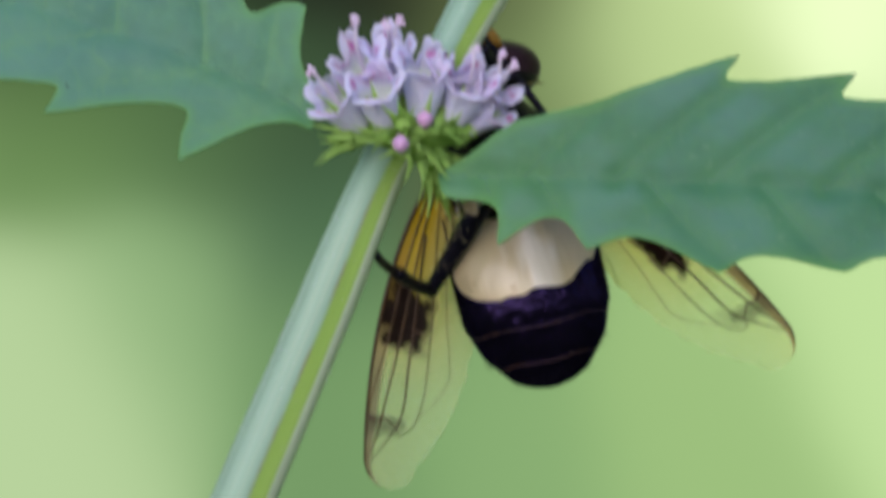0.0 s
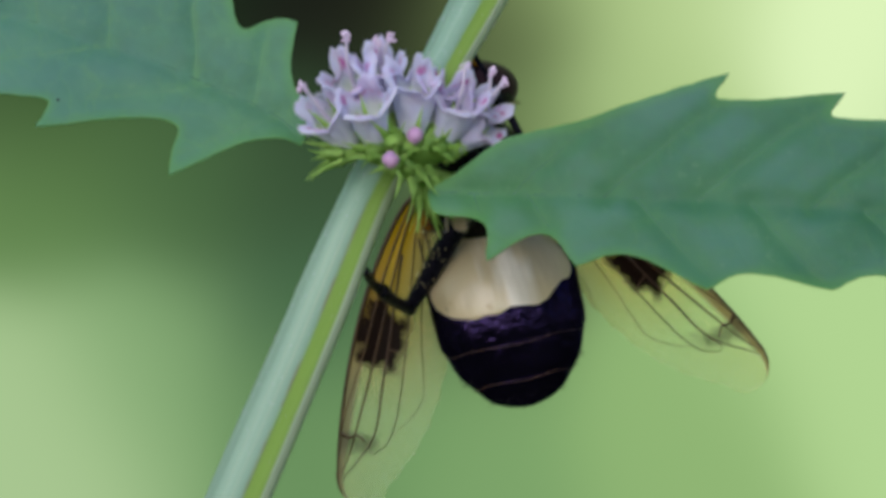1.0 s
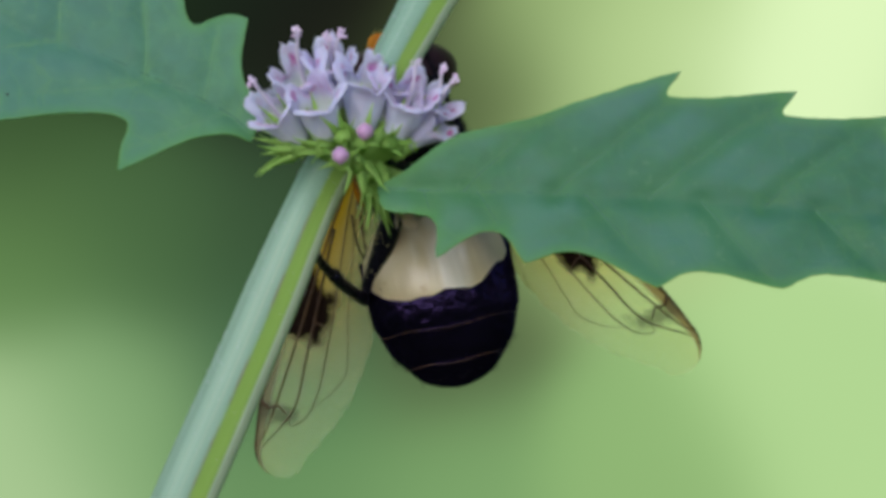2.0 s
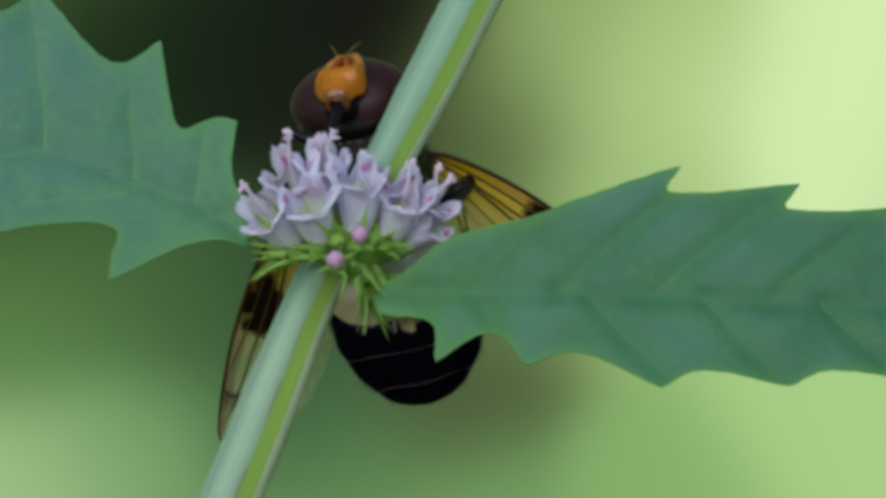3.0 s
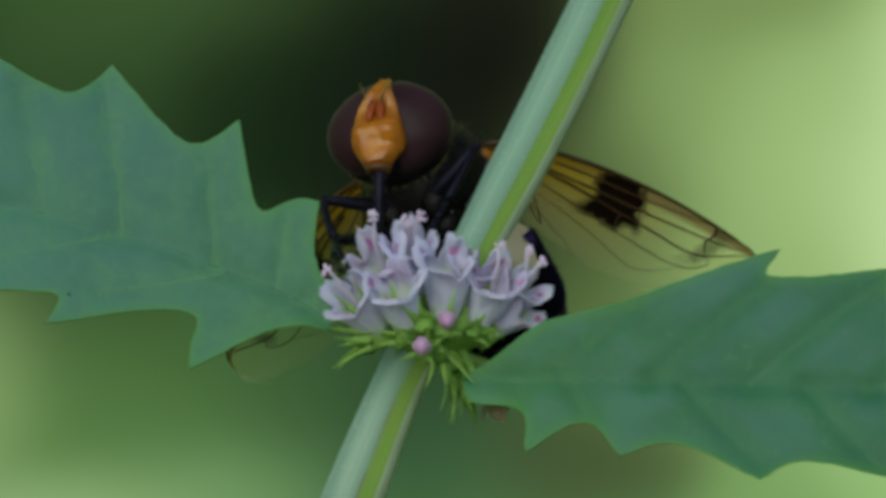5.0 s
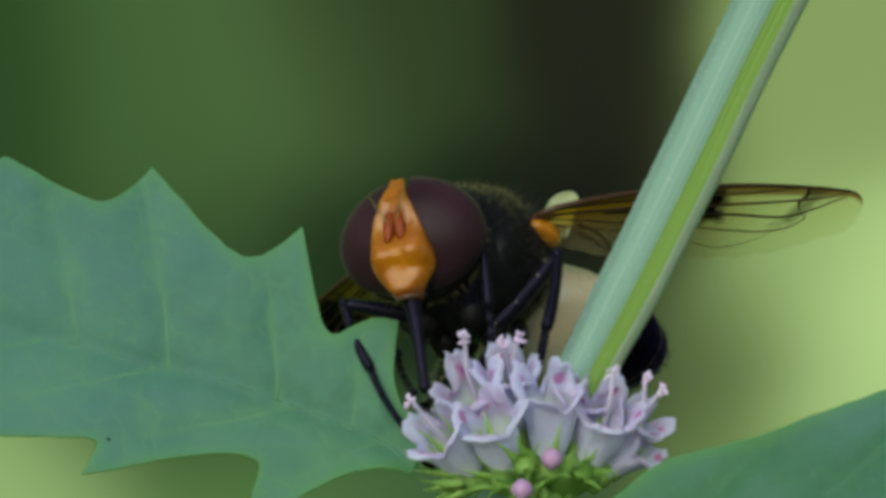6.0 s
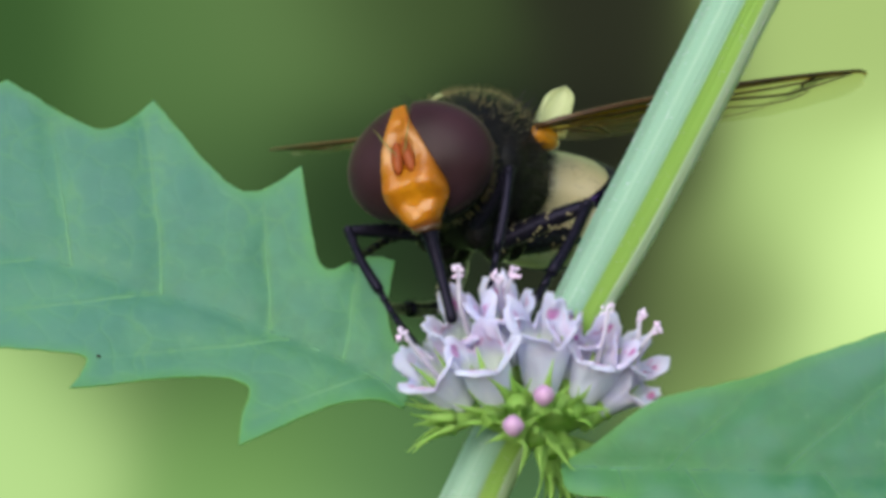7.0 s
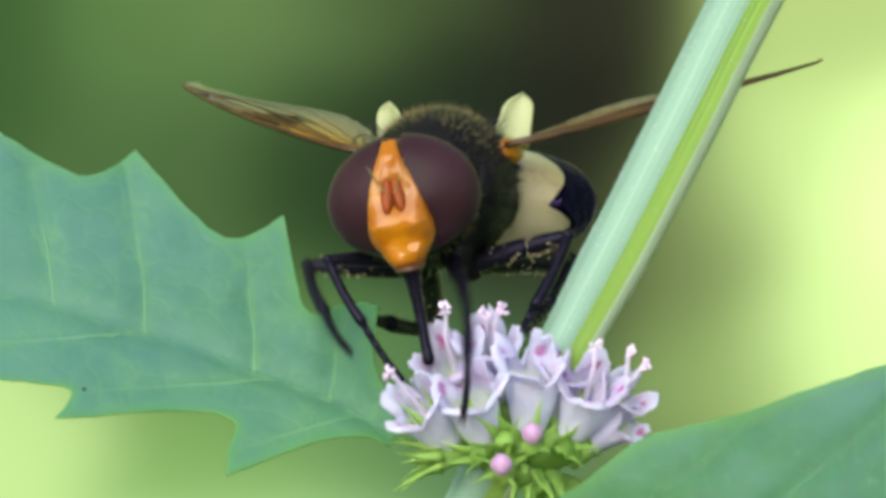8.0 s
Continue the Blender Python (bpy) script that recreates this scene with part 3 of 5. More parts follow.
def leaf(teeth_up, teeth_down, length, label, wave, seed, rib, veins_up, veins_down, face, skin, nerve, quilt):
    """A toothed leaf. Along s from its base, w across; margins pass smoothly through the points and come to a point at each tooth.
    rib: the midrib (s, w); veins: where each leaves it, and its slope.
    face: the side on which the veins lie sunken, 1 or -1."""
    from mathutils.bvhtree import BVHTree
    from mathutils.geometry import delaunay_2d_cdt
    rng = random.Random(seed)

    def margin(teeth):
        pts = [Vector(p) for p in teeth]
        last = len(pts) - 1
        tips = [i in (0, last) or (abs(pts[i].y) > abs(pts[i - 1].y) and abs(pts[i].y) > abs(pts[i + 1].y)) for i in range(last + 1)]
        out = []
        for i in range(last):
            a, b = pts[i], pts[i + 1]
            seg = (b - a).length
            ta = b - a if tips[i] else (b - pts[i - 1]).normalized() * seg
            tb = b - a if tips[i + 1] else (pts[i + 2] - a).normalized() * seg
            n = max(3, int(seg / 0.28))
            for k in range(n):
                t = k / n
                p = a * (2 * t ** 3 - 3 * t * t + 1) + ta * (t ** 3 - 2 * t * t + t) + b * (3 * t * t - 2 * t ** 3) + tb * (t ** 3 - t * t)
                if k:
                    p += Vector((rng.uniform(-0.02, 0.02), rng.uniform(-0.02, 0.02)))
                out.append((p.x, p.y))
        return out

    poly = margin([(0.0, 0.10), *teeth_up, (length, 0.0)]) + [(length, 0.0)] + margin([(0.0, -0.10), *teeth_down, (length, 0.0)])[::-1]
    pts = [Vector(p) for p in poly]
    step = 0.27
    lo, hi = min(p[1] for p in poly), max(p[1] for p in poly)
    for i in range(int(length / step)):
        for j in range(int((hi - lo) / step) + 1):
            s, w = i * step + (j % 2) * step / 2 + rng.uniform(-0.06, 0.06), lo + j * step + rng.uniform(-0.06, 0.06)
            if inside(poly, s, w) and min((s - a) ** 2 + (w - b) ** 2 for a, b in poly) > 0.03:
                pts.append(Vector((s, w)))
    n = len(poly)
    verts, _, faces, *_ = delaunay_2d_cdt(pts, [(i, (i + 1) % n) for i in range(n)], [], 1, 1e-5)

    def rib_at(s):
        return float(np.interp(s, [p[0] for p in rib], [p[1] for p in rib]))

    lines = []
    for group, sign in ((veins_up, 1), (veins_down, -1)):
        for s0, slope in group:
            line = []
            for k in range(40):
                d = k * 0.2
                s = s0 + d * slope * (1 + 0.03 * d) + 0.10 * noise.noise(Vector((d * 0.7, s0 * 3.1, seed + sign)))
                w = rib_at(s0) + sign * d
                if not inside(poly, s + 0.1 * slope, w + 0.3 * sign):
                    break
                line.append((s, w))
            lines.append(line)
    at = np.array([p for line in lines for p in line])
    margin_at = np.array(poly)

    def height(s, w):
        z = 0.0
        c = w - rib_at(s)
        z -= 0.14 * math.exp(-(c / 0.35) ** 2)                      # midrib sunk
        near = float(np.min((at[:, 0] - s) ** 2 + (at[:, 1] - w) ** 2))
        z -= quilt * math.exp(-near / 0.20)                          # quilting between the laterals
        z += 0.06 * noise.noise(Vector((s * 0.8, w * 0.8, seed))) + 0.03 * noise.noise(Vector((s * 2.4, w * 2.4, seed)))
        return wave(s, c) + face * z

    bm = bmesh.new()
    vs = [bm.verts.new(Vector((v.x, v.y, height(v.x, v.y))) * MM) for v in verts]
    lay = bm.loops.layers.uv.verify()
    tone = []
    for v in verts:
        e = float(np.min((margin_at[:, 0] - v.x) ** 2 + (margin_at[:, 1] - v.y) ** 2)) ** 0.5
        d = float(np.min((at[:, 0] - v.x) ** 2 + (at[:, 1] - v.y) ** 2)) ** 0.5
        tone.append((e, d))
    for f in faces:
        for lp, i in zip(bm.faces.new([vs[i] for i in f]).loops, f):
            lp[lay].uv = tone[i]
    tree = BVHTree.FromBMesh(bm)

    def surface(s, w):
        """The point of the finished blade at (s, w), mm."""
        hit = tree.ray_cast(Vector((s * MM, w * MM, 0.02)), Vector((0, 0, -1)))[0]
        return Vector((s, w, hit.z / MM if hit else height(s, w)))

    ob = on_plant(part("leaf", bm, skin, plant, label))
    so = ob.modifiers.new("thickness", "SOLIDIFY")
    so.thickness, so.offset, so.use_rim = 0.00008, 0, False

    bm = bmesh.new()
    line = [Vector((s * length / 60, rib_at(s * length / 60), height(s * length / 60, rib_at(s * length / 60)) + face * 0.01)) for s in range(60)]
    sweep(bm, line, [max(0.03, 0.065 * (1 - i / 62)) for i in range(60)], 6)
    part("midrib", bm, RIB, ob, "sunken dark green midrib")
    bm = bmesh.new()
    edge = [Vector((a, b, height(a, b))) for a, b in poly]
    sweep(bm, edge, 0.028, 5)
    part("leaf_margin", bm, MARGIN, ob, "thin yellow-green leaf margin")
    for line in lines:
        if len(line) > 3:
            bm = bmesh.new()
            n = len(line)
            sweep(bm, [surface(s, w) + Vector((0, 0, face * 0.036)) for s, w in line],
                  [0.010 + 0.022 * (1 - i / n) for i in range(n)], 5)
            part("side_vein", bm, nerve, ob)
    return ob


def frame_of(along, across):
    """A turn whose x runs along, and whose y runs as nearly as can be across."""
    x = Vector(along).normalized()
    y = Vector(across)
    y = (y - x * y.dot(x)).normalized()
    return Matrix((x, y, x.cross(y))).transposed()


def leaf_pose(base, along, across, tilt=0, droop=0):
    m = frame_of(along, across).to_4x4()
    return Matrix.Translation(NODE - FOOT + Vector(base) * MM) @ pose(0, 0, 0, 0, -droop, 0) @ m @ pose(0, 0, 0, tilt)


LEFT_UP = [(0.25, 1.85), (0.9, 1.75), (1.59, 2.5), (1.92, 3.5), (2.15, 4.43), (2.75, 4.33), (3.3, 3.97), (4.02, 3.32), (4.75, 4.05), (6.1, 6.3),
           (6.8, 5.2), (7.5, 4.75), (8.8, 5.15), (11.3, 6.5), (11.9, 5.3), (12.6, 4.8), (15.8, 5.15), (16.8, 4.2),
           (21, 4.8), (21.8, 3.7), (26, 3.5), (26.6, 2.7), (30, 1.9)]
LEFT_DOWN = [(0.46, -0.13), (1.10, -0.29), (2.03, -0.88), (2.84, -1.72), (3.60, -2.67), (4.24, -3.45), (4.55, -2.4), (4.66, -1.5), (5.2, -1.36),
             (5.96, -1.57), (7.32, -2.25), (8.44, -2.92), (9.85, -3.8), (9.72, -3.1), (9.80, -2.56), (10.62, -2.74), (11.61, -3.1), (14.6, -4.2), (14.8, -3.0),
             (20, -3.9), (20.2, -2.9), (25, -2.8), (25.2, -2.1)]
RIGHT_UP = [(0.9, 0.6), (2.8, 2.1), (5.7, 2.95), (7.8, 3.8), (11.5, 5.2), (11.1, 4.15), (16.0, 4.7), (15.55, 3.7),
            (20.0, 4.0), (19.6, 3.2), (24, 2.8), (23.7, 2.1)]
RIGHT_DOWN = [(0.4, -0.9), (2.3, -1.25), (2.6, -2.85), (4.7, -1.65), (6.1, -2.95), (8.0, -2.4), (11.2, -3.7), (12.6, -2.95),
              (16.0, -3.4), (17.3, -2.7), (21, -2.7), (22, -2.1), (26, -1.5)]
leaf_left = leaf(LEFT_UP, LEFT_DOWN, 34, "green deeply toothed leaf in sharp focus", lambda s, w: -0.004 * s * s - 0.06 * abs(w), 3,
                 [(0, 0.1), (0.9, 0.55), (2, 0.72), (4.3, 0.76), (7.1, 0.76), (8.7, 0.5), (11.6, 0.25), (13, 0.0), (34, 0.0)],
                 [(0.9, 0.05), (2.4, 0.22), (4.9, 0.42), (8.5, 0.45), (11.5, 0.55), (15, 0.6), (20, 0.7)],
                 [(1.4, 0.90), (4.25, 1.50), (8.7, 1.45), (12.6, 1.4), (17, 1.3), (22, 1.2)], -1, LEAF, VEIN, 0.07)
leaf_right = leaf(RIGHT_UP, RIGHT_DOWN, 30, "green toothed leaf reaching towards the camera", lambda s, w: -0.006 * s * s + 0.04 * abs(w), 5,
                  [(0, 0), (30, 0)], [(3.4, 0.9), (6.9, 1.0), (10.6, 1.0), (15, 1.0), (20, 1.0)],
                  [(1.8, 0.4), (3.9, 0.7), (8.2, 0.9), (12.6, 0.9), (17, 1.0)], 1, YOUNG_LEAF, RIB, 0.13)
bm = bmesh.new()
blob(bm, (9.45, -2.4, -0.58), (0.07, 0.05, 0.05), rings=6, sides=8)
part("speck", bm, DARKHAIR, leaf_left, "tiny dark speck on the leaf")
LEFT_POSE = dict(base=(-4.0, 0.6, -1.07), along=(-0.925, 0.10, 0.365), across=(0.36, 0.30, 0.9))
RIGHT_POSE = dict(base=(0.95, -2.0, -2.9), along=(0.97, -0.22, 0.01), across=(0.0, 0.35, 0.93))
leaf_left.matrix_local = leaf_pose(tilt=0, **LEFT_POSE)
leaf_right.matrix_local = leaf_pose(tilt=0, **RIGHT_POSE)


def calyx(bm, base, axis, size=1.0, spread=0.45, rng=None, long=1.7):
    """Five long, narrow, keeled sepals round a short cup."""
    ax = Vector(axis).normalized()
    s = ax.orthogonal().normalized()
    t = ax.cross(s)
    base = Vector(base)
    sweep(bm, [base - ax * 0.2, base + ax * 0.2 * size, base + ax * 0.55 * size, base + ax * 0.9 * size], [0.16 * size, 0.30 * size, 0.38 * size, 0.44 * size], 10)
    for k in range(5):
        a = 2 * math.pi * (k + rng.uniform(-0.2, 0.2)) / 5
        out = s * math.cos(a) + t * math.sin(a)
        side = ax.cross(out)
        ln = size * rng.uniform(long * 0.75, long * 1.25)
        bow = side * rng.uniform(-0.12, 0.12)
        rows = []
        for i in range(8):
            q = i / 7
            w = size * (0.30 * (1 - q) ** 1.15 + 0.010)
            c = base + ax * (0.65 * size + ln * q * 0.95) + out * (0.40 * size + spread * ln * q * q) + bow * q * q
            rows.append([c - side * w, c - out * 0.03, c + side * w, c + out * (0.07 * (1 - q) + 0.012)])
        vs = sheet(bm, rows, True)
        close(bm, vs[0])
        close(bm, vs[-1])
    spots = []
    for k in range(70):
        a, q = rng.uniform(0, 6.28), rng.random()
        out = s * math.cos(a) + t * math.sin(a)
        spots.append((base + ax * (q * 1.6 * size) + out * (0.34 + 0.08 * q) * size, (out + ax * 0.4).normalized()))
    hairs(bm, spots, 0.16, 0.010, rng, 0.5)


def flower(base, mouth, facing, seed, size=1.0, stamens=(), withered=False):
    """A small open bell that bends up out of its calyx: a tall hood behind, two rounded ears, a short lip; stamens: their tips."""
    rng = random.Random(seed)
    base, mouth, ax = Vector(base), Vector(mouth), Vector(facing).normalized()
    h = (mouth - base).length
    bend = mouth - ax * h * 0.5
    s = Vector((0, 0, 1)).cross(ax).normalized()
    n, turn = 64, rng.uniform(-0.8, 0.8)
    grow = [rng.uniform(0.85, 1.2) for _ in range(4)]
    roll = [rng.uniform(-0.5, 0.5) for _ in range(4)]

    def wall(q, inner):
        """One ring: q runs 0 to 1 up the tube and 1 to 1.6 over the lobes."""
        f = min(1.0, q)
        c = base * (1 - f) ** 2 + bend * 2 * f * (1 - f) + mouth * f * f
        d = ((bend - base) * (1 - f) + (mouth - bend) * f).normalized()
        u = (s - d * s.dot(d)).normalized()
        w0 = u.cross(d)
        e = max(0.0, (q - 1) / 0.6)
        row = []
        for k in range(n):
            a = 2 * math.pi * k / n
            x = 4 * k / n
            j = int(x) % 4
            lobe = math.exp(-(abs(x % 1.0 - 0.5) / (0.40 + 0.05 * roll[j])) ** 4)
            notch = 1 - 0.10 * math.exp(-((x % 1.0 - 0.5) / 0.07) ** 2)
            out = u * math.cos(a + turn) + w0 * math.sin(a + turn)
            r = size * (0.33 + 0.45 * math.sin(0.5 * math.pi * f) ** 0.8)
            z = 0.0
            # the lip in front bends out, the hood behind stands up
            towards = out.dot(Vector((0, -0.95, -0.3)))
            curl = 1.05 + 0.85 * towards + roll[j]
            curl = curl if abs(curl) > 0.12 else 0.12
            ln = size * (0.02 + (0.70 - 0.20 * towards) * lobe * notch * grow[j])
            ang = e * curl
            if e:
                r += ln / curl * (1 - math.cos(ang))
                z = ln / curl * math.sin(ang)
            # deep clefts between the lobes
            z -= size * 0.24 * (1 - lobe) * max(0.0, q - 0.55)
            wav = noise.noise(Vector((math.cos(a) * 2.0, math.sin(a) * 2.0, q * 2 + seed * 7)))
            ruf = noise.noise(Vector((math.cos(a) * 5.5, math.sin(a) * 5.5, q * 4 + seed * 3)))
            # rounded pads at the lobes
            pad = 0.05 * size * lobe * math.sin(math.pi * min(1.0, e)) if e else 0.0
            r += size * (0.16 * wav * f + 0.12 * ruf * f * (0.4 + e)) - inner * math.cos(ang) + pad
            row.append(c + d * (z + (0.14 * wav + 0.16 * ruf) * (e + 0.5 * max(0.0, f - 0.6)) + inner * math.sin(ang)) + out * max(0.05, r))
        return row

    thick = 0.08 * size
    skin = [(q, 0.0) for q in (0.0, 0.08, 0.18, 0.3, 0.45, 0.6, 0.75, 0.9, 1.0, 1.1, 1.2, 1.3, 1.4, 1.5)]
    skin += [(1.565, thick * 0.12), (1.60, thick * 0.5), (1.565, thick * 0.9)]
    outer = len(skin)
    skin += [(q, thick) for q in (1.48, 1.38, 1.28, 1.18, 1.08, 1.0, 0.9, 0.75, 0.6, 0.45, 0.3, 0.2)]
    rows = [wall(q, t) for q, t in skin]
    ups = [q / 1.6 if i < outer - 1 else 2.0 - q / 1.6 for i, (q, _) in enumerate(skin)]
    bm = bmesh.new()
    vs = sheet(bm, rows, True, uv=lambda i, j: (4 * j / n, ups[i]))
    close(bm, vs[0])
    close(bm, vs[-1])
    down = [(p, (p - mouth + ax * 0.4).normalized()) for row in rows[8:outer + 1] for p in row[::2]]
    ob = on_plant(part("flower", bm, WITHERED if withered else PETAL, plant,
                       "withered cream flower" if withered else "white bell-shaped flower with pink-spotted lobes"))
    bm = bmesh.new()
    hairs(bm, down, 0.13, 0.010, rng, 0.9)
    part("petal_hair", bm, FILAMENT, ob, "fine white down")
    for top in stamens:
        top = Vector(top)
        line = spline([mouth - ax * 0.7, mouth + (top - mouth) * 0.3 + ax * 0.15, mouth + (top - mouth) * 0.65 + ax * 0.12, top], 12)
        bm = bmesh.new()
        sweep(bm, line, [0.082 - 0.0015 * i for i in range(12)], 7)
        part("stamen", bm, FILAMENT, ob, "pinkish white stamen")
        bm = bmesh.new()
        for e in range(10):
            d = Vector((rng.uniform(-1, 1), rng.uniform(-1, 1), rng.uniform(-1.8, 0.6))) * 0.17
            blob(bm, top + d, (0.06, 0.07, 0.10), Euler((rng.uniform(0, 3), rng.uniform(0, 3), 0)).to_matrix(), rings=5, sides=7)
        part("anther", bm, ANTHER, ob, "pale pink crumbly anther")
    bm = bmesh.new()
    d0 = (bend - base).normalized()
    calyx(bm, base - d0 * 0.30, d0, 0.90, 0.12, rng, 2.0)
    part("calyx", bm, CALYX, ob, "yellow-green calyx with pointed teeth")
    return ob


def bud(place, axis, r, seed):
    rng = random.Random(seed)
    ax = Vector(axis).normalized()
    bm = bmesh.new()
    blob(bm, place, (r, r, r * 1.1), ax.to_track_quat("Z", "Y").to_matrix(), 10, 14,
         lambda p: p * (1 + 0.06 * math.cos(4 * math.atan2(p.y, p.x)) * (1 - p.z * p.z)))
    ob = on_plant(part("flower_bud", bm, BUD, plant, "round closed pink flower bud"))
    bm = bmesh.new()
    calyx(bm, Vector(place) - ax * 1.25, ax, 0.8, 0.7, rng, 1.2)
    part("calyx", bm, CALYX, ob, "yellow-green calyx with pointed teeth")
    return ob


def empty_calyx(base, axis, size, seed, spread=0.4):
    bm = bmesh.new()
    calyx(bm, base, axis, size, spread, random.Random(seed))
    return on_plant(part("calyx", bm, CALYX, plant, "green calyx with long pointed teeth"))


# the whorl
bm = bmesh.new()
blob(bm, (0.1, -0.5, -1.25), (1.9, 1.5, 0.8), rings=12, sides=20, shape=lambda p: p * (1 + 0.16 * noise.noise(p * 2.2)))
on_plant(part("receptacle", bm, CALYX, plant, "yellow-green base that carries the flowers"))
flower((-2.0, -1.3, -1.2), (-3.1, -1.85, 0.0), (-0.55, -0.62, 0.6), 1, 0.98, [(-4.0, -2.5, 1.2)])
flower((-1.05, -1.9, -1.2), (-1.5, -2.25, 0.40), (-0.25, -0.6, 0.75), 2, 1.06)
flower((0.28, -1.5, -0.9), (0.40, -1.75, 1.20), (0.05, -0.5, 0.85), 3, 1.10)
flower((1.5, -1.1, -1.0), (2.15, -1.45, 0.65), (0.25, -0.6, 0.75), 4, 1.06, [(2.35, -1.7, 2.1)])
flower((2.0, -0.6, -1.0), (3.05, -0.75, 0.40), (0.7, -0.4, 0.65), 12, 0.90, [(3.36, -1.2, 1.95), (3.92, -1.2, 1.55)])
flower((-1.1, -0.4, -0.2), (-2.15, -0.75, 1.35), (-0.4, -0.6, 0.7), 5, 1.05, [(-2.33, -1.5, 3.25)])
flower((-0.5, -0.5, 0.1), (-0.95, -0.65, 1.85), (-0.1, -0.5, 0.85), 6, 1.05, [(-1.10, -1.5, 3.05), (-0.55, -1.2, 3.25)])
flower((1.9, -0.6, -1.4), (3.3, -0.85, -0.45), (0.85, -0.45, 0.2), 7, 0.72)
flower((1.1, -0.7, -0.3), (1.35, -0.75, 1.0), (0.25, -0.4, 0.85), 14, 0.9)
flower((1.7, 0.9, -0.4), (2.6, 1.6, 0.5), (0.4, 0.5, 0.7), 8, 1.0)
flower((-1.4, 1.3, -0.3), (-2.2, 2.1, 0.8), (-0.4, 0.5, 0.7), 9, 1.0)
flower((0.9, 1.8, -0.3), (1.3, 2.7, 0.8), (0.2, 0.6, 0.7), 10, 1.0)
flower((1.2, 0.0, -2.5), (2.15, 0.3, -3.75), (0.4, -0.3, -0.9), 11, 0.62, (), True)
flower((1.6, 0.3, -2.4), (2.75, 0.5, -3.55), (0.6, -0.2, -0.8), 15, 0.55, (), True)
bud((-0.52, -3.5, -1.67), (-0.1, -0.9, 0.25), 0.34, 21)
bud((0.41, -3.2, -0.72), (0.05, -0.8, 0.5), 0.33, 22)
for k, (b, a, sz) in enumerate((
        ((-1.9, -1.4, -1.5), (-1.0, -0.35, -0.14), 0.85), ((-0.9, -2.2, -1.4), (-0.7, -0.8, 0.0), 0.7),
        ((0.5, -1.4, -1.9), (0.25, -0.4, -0.9), 0.85), ((0.9, -1.0, -1.9), (0.35, -0.2, -0.9), 0.9),
        ((0.1, -1.9, -1.7), (0.05, -0.9, -0.5), 0.8), ((1.1, -1.8, -1.2), (0.5, -0.8, 0.1), 0.75),
        ((0.7, -0.6, -2.5), (0.30, -0.1, -1.0), 0.9), ((0.6, 0.6, -2.3), (0.3, 0.25, -1.0), 0.95), ((-0.3, -2.2, -1.2), (-0.2, -0.8, 0.4), 0.75),
        ((-1.8, 0.6, -1.3), (-1.0, 0.3, -0.1), 0.9))):
    empty_calyx(b, a, sz, 40 + k)

# ---- the hoverfly: x forward, y to its left, z up, mm from the middle of its thorax ----
fly = thing("hoverfly", NODE + Vector((0, 0.006, 0)), "black and ivory hoverfly with orange face and amber wings", "hoverfly")


def loft(bm, rings, sides=28, ends=True):
    """Rings of (x, half width, top, bottom, skew): rounded cross-sections along x."""
    rows = []
    for x, w, top, bot, *sk in rings:
        zc, bend = (top + bot) / 2, sk[0] if sk else 0.0
        row = []
        for k in range(sides):
            a = 2 * math.pi * k / sides
            y, z = math.cos(a), math.sin(a)
            zz = zc + z * ((top - zc) if z > 0 else (zc - bot))
            row.append((x + bend * y ** 4 * (1.0 if z > 0 else 0.25 + 0.75 * (1 + z) ** 3), w * y, zz))
        rows.append(row)
    vs = sheet(bm, rows, True)
    if ends:
        close(bm, vs[0])
        close(bm, vs[-1])
    return rows


def line1(keys, s):
    """Straight between keys, lightly rounded."""
    keys = sorted(keys)
    return sum(np.interp(s + d, [k[0] for k in keys], [k[1] for k in keys]) for d in (-0.18, -0.09, 0, 0.09, 0.18)) / 5


def rings_of(keys, n):
    """n loft rings eased through (x, width, top, bottom, skew) keys."""
    out = spline([(k[0], k[1], k[2]) for k in keys], n)
    out2 = spline([(k[0], k[3], k[4] if len(k) > 4 else 0) for k in keys], n)
    return [(a.x, max(a.y, 0.02), a.z, b.y, b.z) for a, b in zip(out, out2)]


THORAX = [(2.45, 0.9, 0.5, -1.4), (2.2, 1.5, 1.3, -2.0), (1.2, 2.15, 2.15, -2.6), (0, 2.4, 2.45, -2.75), (-1.2, 2.2, 2.25, -2.4), (-2.1, 1.5, 1.6, -1.6), (-2.5, 0.9, 0.8, -0.9)]
bm = bmesh.new()
loft(bm, rings_of(THORAX, 22))
part("thorax", bm, BLACK, fly, "glossy black thorax with brown hair")
bm = bmesh.new()
blob(bm, (-2.35, 0, 1.35), (0.85, 1.35, 0.5), shape=lambda p: Vector((p.x, p.y, p.z + 0.15 * p.x)))
part("scutellum", bm, BROWN, fly, "brown shining scutellum")
